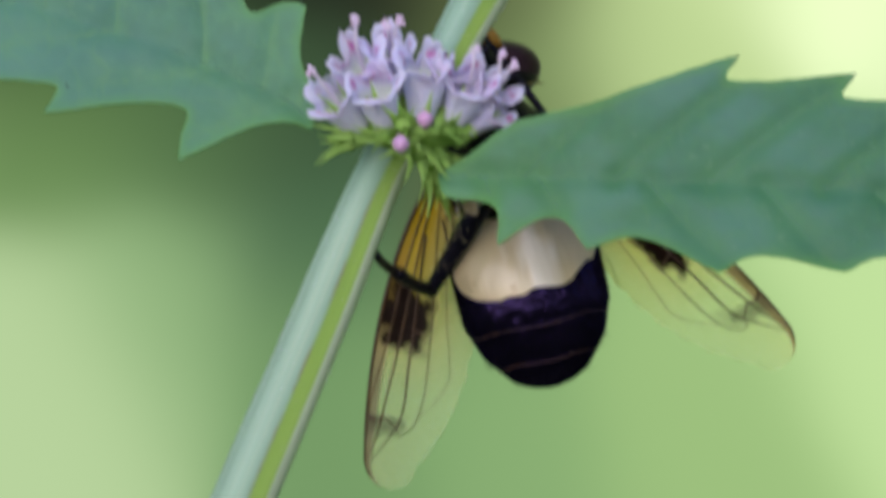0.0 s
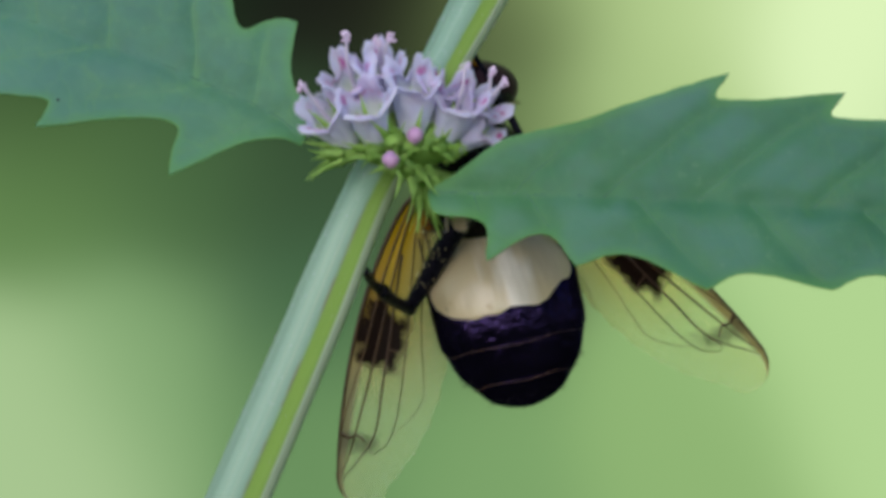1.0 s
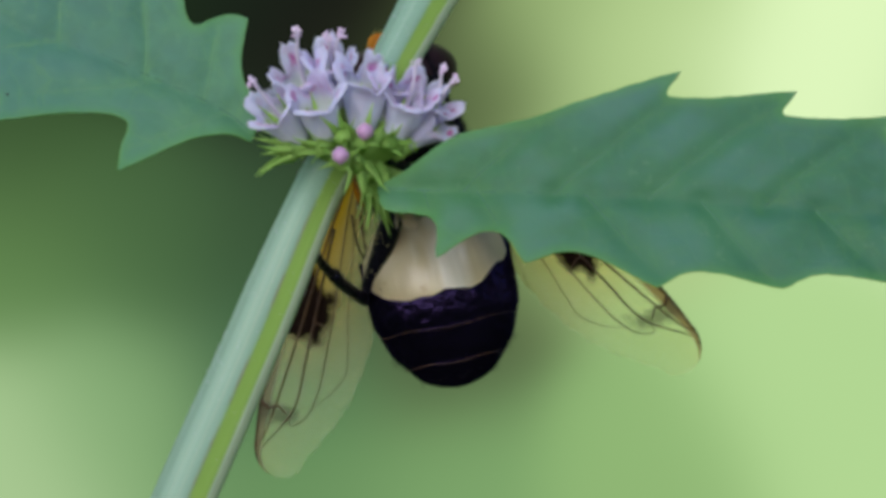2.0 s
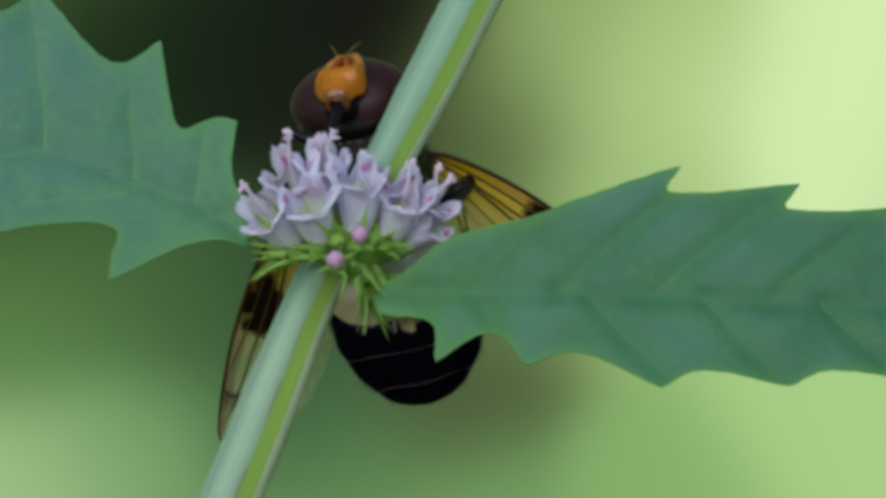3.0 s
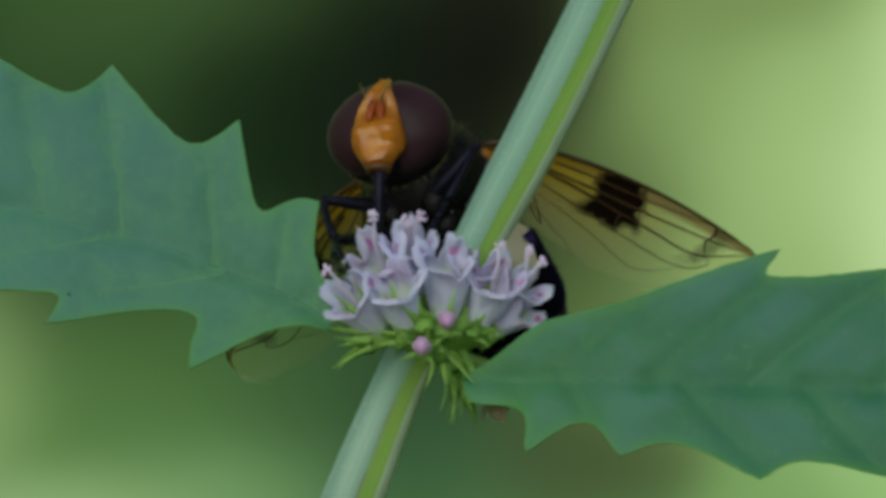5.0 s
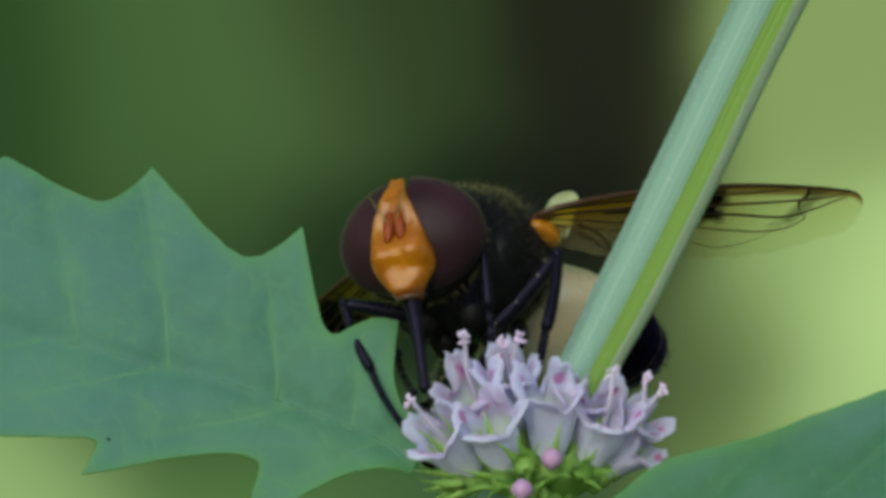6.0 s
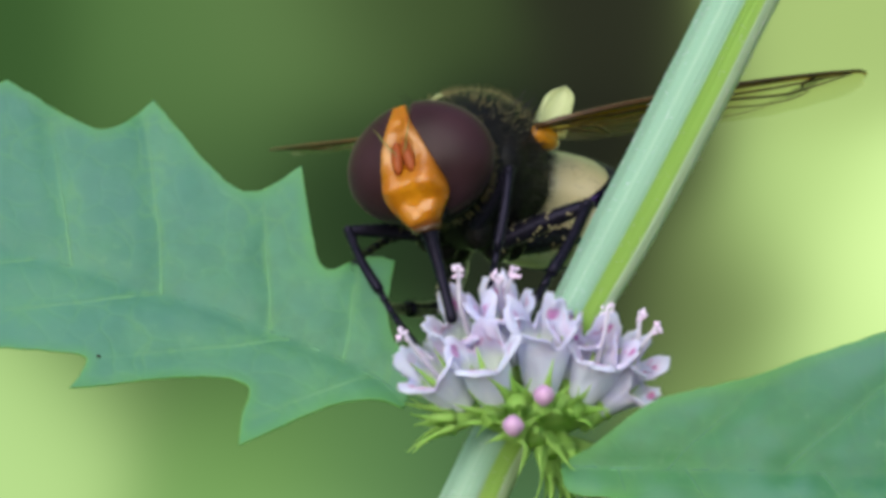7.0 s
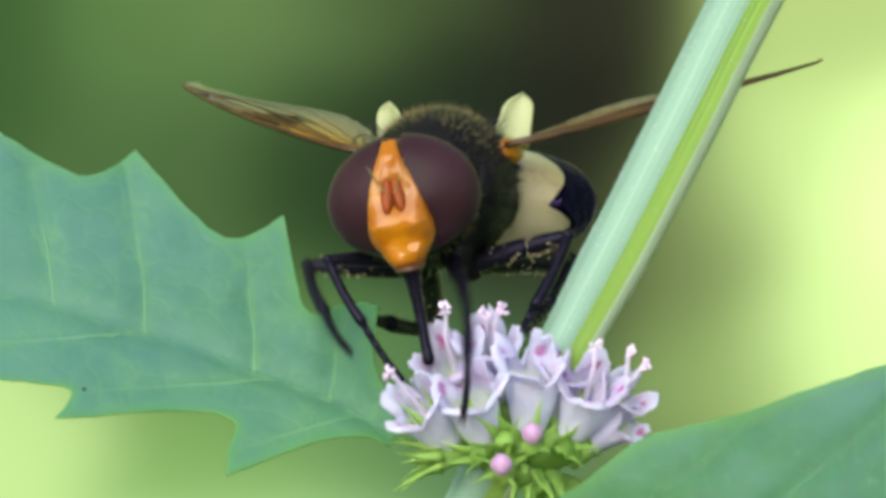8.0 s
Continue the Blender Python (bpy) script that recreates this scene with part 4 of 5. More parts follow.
for e in (1, -1):
    bm = bmesh.new()
    blob(bm, (-0.7, 2.15 * e, 1.0), (0.85, 0.4, 0.42), rings=8, sides=12)
    part("wing_base", bm, ORANGE, fly, "orange swelling below the wing root")
    bm = bmesh.new()
    rows = []
    for i in range(21):
        q = (i / 20) ** 0.8
        w = (0.66 - 0.18 * q) * math.sqrt(max(0.02, 1 - (max(0.0, q - 0.72) / 0.285) ** 2))
        rows.append([(-1.5 - 0.4 * q - 0.35 * x * w + 0.25 * x * x, (1.95 + 0.30 * q + 0.9 * x * w) * e, 1.15 + 1.85 * q - 0.22 * q * (x * 0.7) ** 2) for x in (-1, -0.75, -0.5, -0.25, 0, 0.25, 0.5, 0.75, 1)])
    sheet(bm, rows)
    ob = part("calypter", bm, CALYPTER, fly, "pale yellow-green flap at the wing root")
    so = ob.modifiers.new("thickness", "SOLIDIFY")
    so.thickness = 0.00008
    for k, (c, r, mat, nm, lab) in enumerate((
            ((0.75, 1.75 * e, -0.15), (0.95, 0.62, 1.05), BLACK, "side_plate", "black hairy side plate"),
            ((-0.75, 1.75 * e, -0.55), (0.75, 0.58, 0.95), BLACK, "side_plate", "black hairy side plate"),
            ((0.9, 0.85 * e, -2.3), (0.65, 0.55, 0.7), BLACK, "coxa", "black leg base"),
            ((-0.2, 0.95 * e, -2.45), (0.6, 0.55, 0.7), BLACK, "coxa", "black leg base"),
            ((-1.2, 0.95 * e, -2.2), (0.6, 0.55, 0.7), BLACK, "coxa", "black leg base"))):
        bm = bmesh.new()
        blob(bm, c, r, rings=10, sides=14, shape=lambda p: p * (1 + 0.06 * noise.noise(p * 2.5 + Vector((k, e, 0)))))
        part(nm, bm, mat, fly, lab)
rng = random.Random(11)
spots, dark_spots = [], []
for k in range(2600):
    x = rng.uniform(-2.3, 2.2)
    a = rng.uniform(-0.6, math.pi + 0.6)
    w = curve1([(-2.5, 0.9), (-1.2, 2.2), (0, 2.4), (1.2, 2.15), (2.45, 0.9)], x)
    tp = curve1([(-2.5, 0.8), (-1.2, 2.25), (0, 2.45), (1.2, 2.15), (2.45, 0.5)], x)
    p = Vector((x, w * math.cos(a) * 0.98, tp * math.sin(a) * 0.98))
    (spots if math.sin(a) > rng.uniform(0.35, 0.9) else dark_spots).append((p, Vector((x * 0.2, math.cos(a), math.sin(a))).normalized()))
bm = bmesh.new()
hairs(bm, spots, 0.34, 0.012, rng)
part("thorax_hair", bm, HAIR, fly, "fine pale brown hair")
bm = bmesh.new()
hairs(bm, dark_spots, 0.42, 0.015, rng)
for e in (1, -1):
    hairs(bm, [(Vector((-0.9 + 0.13 * k, (1.75 + 0.05 * (k % 3)) * e, 1.8 - 0.08 * (k % 4))), Vector((-0.25 + 0.05 * k, 0.75 * e, 0.8)).normalized())
               for k in range(16)], 0.85, 0.018, rng, 0.3)
part("bristles", bm, DARKHAIR, fly, "stiff dark bristles")

# abdomen: an ivory fore half, glossy black behind
SEG = [
    ("abdomen_base", IVORY, "ivory-white translucent fore half", [(-1.9, 1.3, 0.7, -1.1), (-2.5, 2.1, 0.95, -1.6), (-3.4, 2.75, 1.15, -2.15), (-4.4, 3.0, 1.2, -2.5, 0.6), (-5.6, 3.05, 1.15, -2.62, 1.7)]),
    ("abdomen_segment", GLOSS, "glossy black segment", [(-5.35, 3.07, 1.17, -2.62, 1.75), (-5.55, 3.08, 1.18, -2.65, 1.7), (-6.1, 3.03, 1.1, -2.62), (-6.7, 2.86, 0.95, -2.48, 0.1)]),
    ("abdomen_segment", GLOSS, "glossy black segment", [(-6.62, 2.87, 0.96, -2.50, 0.1), (-6.75, 2.855, 0.945, -2.47, 0.1), (-7.6, 2.5, 0.7, -2.2), (-8.2, 2.1, 0.45, -1.88, 0.1)]),
    ("abdomen_tip", GLOSS, "rounded glossy black tip", [(-8.1, 2.14, 0.48, -1.94, 0.1), (-8.25, 2.06, 0.43, -1.86, 0.1), (-8.8, 1.5, 0.1, -1.45), (-9.15, 0.85, -0.2, -1.05), (-9.3, 0.2, -0.5, -0.75)]),
]
abdomen = None
for name, mat, label, keys in SEG:
    bm = bmesh.new()
    loft(bm, rings_of(keys, 14), 36)
    if keys[0][0] == -5.35:
        # the black runs forward in uneven tongues
        for v in bm.verts:
            edge = max(0.0, min(1.0, (v.co.x / MM + 6.4 - 1.6 * (v.co.y / MM / 3.07) ** 4) / 0.9))
            side = max(0.0, min(1.0, (v.co.y / MM / 3.07 - 0.35) / 0.6)) * max(0.0, min(1.0, -(v.co.z / MM + 0.2) / 0.8))
            v.co.x += edge * MM * (0.9 * side + 0.32 * noise.noise(v.co / MM * 0.9 + Vector((4, 2, 0))) + 0.22 * noise.noise(v.co / MM * 3.2))
    ob = part(name, bm, mat, abdomen or fly, label)
    abdomen = abdomen or ob
for x, w, top, bot in ((-6.68, 2.89, 0.975, -2.51), (-8.16, 2.13, 0.49, -1.93)):
    bm = bmesh.new()
    zc = (top + bot) / 2
    sweep(bm, [(x + 0.05 * math.sin(5 * a), w * math.cos(a), zc + math.sin(a) * ((top - zc) if math.sin(a) > 0 else (zc - bot)))
               for a in (2 * math.pi * k / 60 for k in range(61))], [0.006 + 0.014 * math.sin(1.7 * k) ** 4 for k in range(61)], 5)
    part("segment_seam", bm, BROWN, abdomen, "thin brown seam between the segments")
bm = bmesh.new()
spots = []
for k in range(1200):
    x = rng.uniform(-9.2, -2.6)
    a = rng.uniform(0, 2 * math.pi)
    w = curve1([(-9.3, 0.2), (-8.8, 1.5), (-7.6, 2.5), (-5.1, 3.06), (-3.4, 2.75), (-2.5, 2.1)], x)
    tp = curve1([(-9.3, -0.5), (-8.8, 0.1), (-7.6, 0.7), (-5.1, 1.17), (-2.5, 0.95)], x)
    bt = curve1([(-9.3, -0.75), (-8.8, -1.45), (-7.6, -2.2), (-5.1, -2.6), (-2.5, -1.6)], x)
    zc = (tp + bt) / 2
    if abs(math.cos(a)) < 0.8 and x > -8.6:
        continue
    spots.append((Vector((x, w * math.cos(a), zc + (tp - zc) * math.sin(a))), Vector((-0.6, math.cos(a), math.sin(a))).normalized()))
hairs(bm, spots, 0.24, 0.012, rng, 0.4)
part("abdomen_hair", bm, DARKHAIR, abdomen, "short dark hair fringe")

# head, keyed on the neck
HEAD = Vector((3.5, 0, -0.75))
bm = bmesh.new()
blob(bm, (-0.35, 0, -0.15), (0.95, 2.25, 1.85), rings=16, sides=24)
head = part("head", bm, BLACK, fly, "broad head with large brown eyes and orange face")
head.location = HEAD * MM


def eye_form(e):
    """Half of the broad head, rounded off along the face."""
    def shape(p):
        q = (p.y * e + 1) / 2
        y = 0.06 + 0.94 * q
        r = math.sqrt(max(0.0, 1 - y * y)) * min(1.0, q / 0.10) ** 0.45
        d = math.hypot(p.x, p.z) or 1.0
        return Vector((p.x / d * r, y * e, p.z / d * r)) if d > 1e-4 else Vector((0, y * e, 0))
    return shape


for e in (1, -1):
    bm = bmesh.new()
    rows = []
    for i in range(1, 26):
        c = -math.cos(math.pi * i / 26)
        s0 = math.sin(math.pi * i / 26)
        ring = []
        for k in range(36):
            a = 2 * math.pi * k / 36
            p = eye_form(e)(Vector((s0 * math.cos(a), c * e, s0 * math.sin(a))))
            lean = 0.10 * p.z * (1 - abs(p.y))
            ring.append((1.42 * p.x, 2.45 * p.y - lean * e, 1.93 * p.z + 0.10 - 0.12 * p.y * p.y))
        rows.append(ring)
    vs = sheet(bm, rows, True)
    close(bm, vs[0])
    close(bm, vs[-1])
    part("eye", bm, EYE, head, "large purple-brown compound eye")


def face():
    """Orange face: a straight-sided wedge between the eyes, a pit for the antennae, then a knob; it narrows to the mouth."""
    bm = bmesh.new()
    rows = []
    for i in range(56):
        z = 1.84 - 4.12 * i / 55
        w = line1([(-2.3, 0.30), (-2.05, 0.46), (-1.7, 0.66), (-1.35, 0.88), (-1.1, 0.96), (-0.9, 0.95), (-0.3, 0.84), (0.4, 0.66), (1.0, 0.46), (1.84, 0.18)], z)
        x = line1([(-2.3, 1.25), (-2.15, 1.62), (-1.9, 1.80), (-1.6, 1.70), (-1.25, 1.72), (-0.9, 1.90), (-0.55, 1.86), (-0.2, 1.68), (0.15, 1.56), (0.5, 1.55), (0.8, 1.51), (1.1, 1.37), (1.5, 1.12), (1.85, 0.74)], z)
        pit = math.exp(-((z - 0.25) / 0.42) ** 2)
        row = []
        for k in range(23):
            a = math.pi * (k / 22 - 0.5)
            sn = math.sin(a)
            lump = 0.08 * noise.noise(Vector((sn * 1.8 * w, z * 1.9, 3.0))) + 0.035 * noise.noise(Vector((sn * 4 * w, z * 4.5, 8.0)))
            ridge = -0.12 * pit * math.exp(-(sn / 0.5) ** 2) + 0.05 * math.exp(-((abs(sn) - 0.62) / 0.18) ** 2) * (1 - pit)
            flat = 2.4 if z > 0.2 else max(1.3, 1.4 + (z + 1.4) * 0.62)
            deep = 0.14 + (0.26 + 0.40 * w) * max(0.0, min(1.0, -z / 0.7))
            row.append((x + lump + ridge - deep * (1 - math.cos(a)) ** flat, w * sn * 1.12, z))
        rows.append(row)
    sheet(bm, rows)
    return part("face", bm, FACE, head, "shining orange face with a central knob")


def mouth_rim():
    """Dark rust edge round the mouth, under the knob."""
    bm = bmesh.new()
    sweep(bm, [(1.15 + 0.42 * math.cos(a), 0.40 * math.sin(a), -2.16 - 0.05 * math.cos(a)) for a in (math.pi * (k / 14 * 1.5 - 0.75) for k in range(15))], 0.07, 8)
    return part("mouth_rim", bm, BROWN, head, "dark rust-brown rim of the mouth")


mouth_rim()
ob = face()
so = ob.modifiers.new("thickness", "SOLIDIFY")
so.thickness = 0.0001
for e in (1, -1):
    bm = bmesh.new()
    blob(bm, (1.60, 0.17 * e, 0.26), (0.17, 0.19, 0.56), Euler((radians(6 * e), radians(-14), 0)).to_matrix(), 10, 12,
         lambda p: Vector((p.x, p.y, p.z)) * (1.0 - 0.25 * p.z))
    part("antenna", bm, RUST, head, "short rust-red antenna")
    bm = bmesh.new()
    line = spline([(1.65, 0.2 * e, 0.35), (1.86, 0.34 * e, 0.62), (1.80, 0.56 * e, 1.10)], 9)
    sweep(bm, line, [0.018 - 0.0016 * i for i in range(9)], 5)
    for i in range(1, 9):
        for sgn in (1, -1):
            d = Vector((0.15, 0.15 * e * sgn, 0.28 * sgn)) * (1 - i / 14)
            sweep(bm, [line[i], line[i] + d], [0.017, 0.007], 3)
    part("arista", bm, ARISTA, head, "feathered pale bristle")
bm = bmesh.new()
sweep(bm, spline([(0.6, 0, -1.5), (0.95, 0, -2.3), (0.9, 0, -3.4), (0.95, 0, -4.7), (1.0, 0, -5.25)], 16),
      [0.72, 0.64, 0.52, 0.40, 0.30, 0.24, 0.22, 0.20, 0.19, 0.18, 0.17, 0.17, 0.18, 0.20, 0.19, 0.12], 10)
part("proboscis", bm, LEGS, head, "black proboscis")
bm = bmesh.new()
spots = []
for k in range(260):
    a = rng.uniform(0, 2 * math.pi)
    spots.append((Vector((-0.75, 2.15 * math.cos(a), 1.85 * math.sin(a) - 0.1)), Vector((-0.1, math.cos(a), math.sin(a)))))
hairs(bm, spots, 0.3, 0.014, rng, 0.5)
part("head_hair", bm, HAIR, head, "fringe of pale hair behind the eyes")


def wing(side):
    """One wing in its own space: x to the tip, y to the fore edge."""
    L = 13.0

    def edge(u):
        lead = 0.25 + 1.05 * math.sin(math.pi * min(1, u ** 0.85)) ** 0.7
        trail = -(0.25 + 3.05 * math.sin(math.pi * u ** 0.95) ** 0.62 * (0.55 + 0.45 * u))
        if u > 0.90:
            q = math.sqrt(max(0.0, 1 - ((u - 0.90) / 0.10) ** 2))
            mid = -0.55
            l0, t0 = edge(0.90)
            return mid + (l0 - mid) * q, mid + (t0 - mid) * q
        return lead, trail

    def place(u, v):
        a, b = edge(u)
        y = b + (a - b) * v
        z = 0.10 * math.sin(u * 9 + v * 2) * (1 - v) + 0.18 * (1 - v) * u + 0.05 * math.cos(26 * v) * (1 - u) * v
        y += 0.05 * math.sin(u * 70) * (1 - v) ** 3
        return Vector((L * u, y * side, z))

    bm = bmesh.new()
    us = [0.0, 0.02, *[0.05 + 0.85 * i / 40 for i in range(41)], 0.92, 0.94, 0.96, 0.975, 0.985, 0.993, 0.998, 1.0]
    sheet(bm, [[place(u, j / 14) for j in range(15)] for u in us], uv=lambda i, j: (us[i], j / 14))
    ob = part("wing", bm, WING, fly, "clear wing, amber at the root, with dark brown bar")
    veins = [
        ("costa", WINGVEIN, 0.095, [(0, 1.0), (0.3, 1.0), (0.6, 1.0), (0.85, 1.0), (0.97, 0.97)]),
        ("wing_vein", AMBERVEIN, 0.06, [(0, 0.85), (0.3, 0.86), (0.55, 0.88), (0.78, 0.985)]),
        ("wing_vein", AMBERVEIN, 0.06, [(0, 0.75), (0.3, 0.74), (0.6, 0.76), (0.85, 0.83), (0.93, 0.97)]),
        ("wing_vein", WINGVEIN, 0.058, [(0.2, 0.70), (0.45, 0.64), (0.62, 0.61), (0.76, 0.56), (0.84, 0.64), (0.93, 0.86)]),
        ("wing_vein", WINGVEIN, 0.034, [(0, 0.60), (0.3, 0.50), (0.55, 0.43), (0.76, 0.36), (0.83, 0.50), (0.80, 0.60)]),
        ("wing_vein", AMBERVEIN, 0.022, [(0, 0.48), (0.25, 0.38), (0.45, 0.30), (0.62, 0.16), (0.70, 0.24), (0.76, 0.36)]),
        ("wing_vein", AMBERVEIN, 0.022, [(0, 0.36), (0.2, 0.24), (0.36, 0.10), (0.44, 0.02)]),
        ("cross_vein", WINGVEIN, 0.07, [(0.79, 0.985), (0.80, 0.88), (0.785, 0.77), (0.80, 0.64)]),
        ("wing_vein", WINGVEIN, 0.055, [(0.06, 0.46), (0.18, 0.28), (0.29, 0.07)]),
        ("wing_vein", WINGVEIN, 0.055, [(0.14, 0.50), (0.24, 0.28), (0.295, 0.07)]),
        ("cross_vein", WINGVEIN, 0.05, [(0.50, 0.63), (0.50, 0.54), (0.505, 0.45)]),
    ]
    for name, mat, r, pts in veins:
        line = [place(max(0, min(1, p.x)), max(0, min(1, p.y))) for p in spline([(a, b, 0) for a, b in pts], 26)]
        bm = bmesh.new()
        sweep(bm, line, [r * (1.15 - 0.70 * i / 25) for i in range(26)], 5)
        part(name, bm, mat, ob)
    return ob


wing_left, wing_right = wing(1), wing(-1)
ROOT = {1: Vector((0.0, 2.1, 1.15)), -1: Vector((0.0, -2.1, 1.15))}


def leg(name, femur, tibia, tarsus, thick):
    """A thigh (the thing's part) with shin and foot on it; each runs along its own x."""
    bm = bmesh.new()
    sweep(bm, [(femur * q, 0.06 * math.sin(math.pi * q), 0) for q in (0, 0.06, 0.2, 0.4, 0.6, 0.8, 0.94, 1.0)],
          [thick * k for k in (0.7, 0.95, 1.1, 1.1, 0.98, 0.82, 0.72, 0.45)], 10)
    blob(bm, (femur, 0, 0), (thick * 0.75,) * 3, rings=6, sides=8)
    rng2 = random.Random(len(name))
    hairs(bm, [(Vector((femur * rng2.random(), math.cos(a) * thick * 0.9, math.sin(a) * thick * 0.9)), Vector((0.4, math.cos(a), math.sin(a))))
               for a in (rng2.uniform(0, 6.28) for _ in range(60))], 0.16, 0.01, rng2, 0.3)
    th = part(name, bm, LEGS, fly, "slender shining black leg")
    if not name.startswith("front"):
        bm = bmesh.new()
        for _ in range(46):
            a, q = rng2.uniform(0, 6.28), rng2.betavariate(2, 2)
            r = thick * (1.12 - 0.3 * abs(q - 0.35))
            blob(bm, (femur * q, math.cos(a) * r, math.sin(a) * r), (rng2.uniform(0.02, 0.04),) * 3, rings=4, sides=6)
        part("pollen", bm, POLLEN, th, "cream pollen grains stuck to the leg")
    bm = bmesh.new()
    sweep(bm, [(tibia * q, 0.10 * math.sin(math.pi * q), 0) for q in (0, 0.1, 0.3, 0.5, 0.7, 0.9, 1.0)],
          [thick * k for k in (0.62, 0.66, 0.6, 0.6, 0.64, 0.68, 0.6)], 9)
    hairs(bm, [(Vector((tibia * rng2.random(), math.cos(a) * thick * 0.6, math.sin(a) * thick * 0.6)), Vector((0.5, math.cos(a), math.sin(a))))
               for a in (rng2.uniform(0, 6.28) for _ in range(60))], 0.14, 0.009, rng2, 0.3)
    sh = part("shin", bm, LEGS, th)
    # five short foot joints that bend a little
    bm = bmesh.new()
    p, seg = Vector((tibia, 0, 0)), tarsus / 5
    for i in range(5):
        d = Vector((1, -0.06 * i, 0)).normalized()
        q = p + d * seg
        sweep(bm, [p, p + d * seg * 0.85, q], [thick * 0.45, thick * (0.49 - 0.02 * i), thick * 0.42], 7)
        p = q
    for e in (1, -1):
        sweep(bm, [p, p + Vector((0.14, -0.02, 0.10 * e)), p + Vector((0.18, -0.12, 0.14 * e))], [0.04, 0.03, 0.008], 4)
    ft = part("foot", bm, LEGS, th, "five-jointed black foot with claws")
    return th, sh, ft, femur, (Vector(p)).length


LEG_SIZES = {"front": (2.7, 2.6, 2.3, 0.26), "middle": (3.3, 2.9, 2.5, 0.31), "hind": (4.7, 3.2, 2.2, 0.42)}
HIP = {"front": (1.2, 0.75, -2.45), "middle": (0.1, 1.0, -2.65), "hind": (-1.1, 0.95, -2.4)}
legs = {(k, e): leg(k + "_leg", *LEG_SIZES[k]) for k in LEG_SIZES for e in (1, -1)}

# ---- how the fly moves ----
# seconds; head; forward; back (up) side, mm from the node
BODY = [
    (0.0, (2.7, 6.0, 0.9), (-0.24, 0.02, 0.97), (-0.1, 1, 0.1)),
    (0.5, (2.35, 6.0, 0.85), (-0.24, 0.02, 0.97), (-0.1, 1, 0.1)),
    (1.0, (2.2, 6.0, 0.85), (-0.24, 0.02, 0.97), (-0.1, 1, 0.1)),
    (1.5, (2.0, 6.0, 0.4), (-0.23, 0.0, 0.97), (-0.1, 1, 0.1)),
    (1.7, (1.95, 6.0, 0.6), (-0.23, 0.0, 0.97), (-0.1, 1, 0.1)),
    (2.2, (1.5, 5.7, 2.2), (-0.22, -0.06, 0.96), (-0.1, 1, 0.12)),
    (2.8, (0.47, 5.0, 4.35), (-0.22, -0.12, 0.97), (-0.1, 1, 0.15)),
    (3.0, (0.03, 4.8, 4.8), (-0.25, -0.16, 0.96), (-0.1, 1, 0.2)),
    (3.5, (-0.2, 4.6, 5.2), (-0.28, -0.22, 0.94), (-0.1, 1, 0.25)),
    (4.2, (-0.56, 4.5, 5.4), (-0.28, -0.26, 0.93), (-0.1, 1, 0.3)),
    (4.7, (-1.3, 3.6, 6.0), (-0.36, -0.52, 0.76), (0.0, 0.9, 0.6)),
    (5.3, (-2.33, 2.0, 6.7), (-0.43, -0.66, 0.62), (0.1, 0.7, 0.9)),
    (5.5, (-2.45, 1.5, 7.0), (-0.44, -0.69, 0.58), (0.1, 0.6, 0.95)),
    (6.0, (-4.0, 1.0, 6.3), (-0.52, -0.77, 0.38), (0.1, 0.4, 1)),
    (6.5, (-3.84, 0.5, 6.25), (-0.48, -0.84, 0.24), (0.05, 0.2, 1)),
    (7.0, (-3.6, 0.5, 6.5), (-0.43, -0.88, 0.19), (0.05, 0.2, 1)),
    (7.5, (-3.3, 0.0, 6.6), (-0.34, -0.93, 0.12), (0.0, 0.2, 1)),
    (8.0, (-3.68, 0.0, 6.55), (-0.30, -0.95, 0.07), (0.0, 0.2, 1)),
]
# head bent on its neck: lean, pitch down, turn to its left (degrees), drawn in (mm)
HEADTURN = [(0.0, 0, 0, 0, 0), (1.7, 0, 0, 0, 0), (2.8, -17, 20, 0, 0.24), (3.5, -21, 22, -6, 0.24), (4.2, -20, 23, -6, 0.3), (5.3, 0, 18, 11, 0), (5.5, 2, 15, 13, 0),
            (6.0, 10, 14, 13, 0), (6.5, 16, 12, 11, 0), (7.0, 16, 10, 8, 0), (7.5, 12, 8, 7, 0), (8.0, 8, 8, 7, 0)]
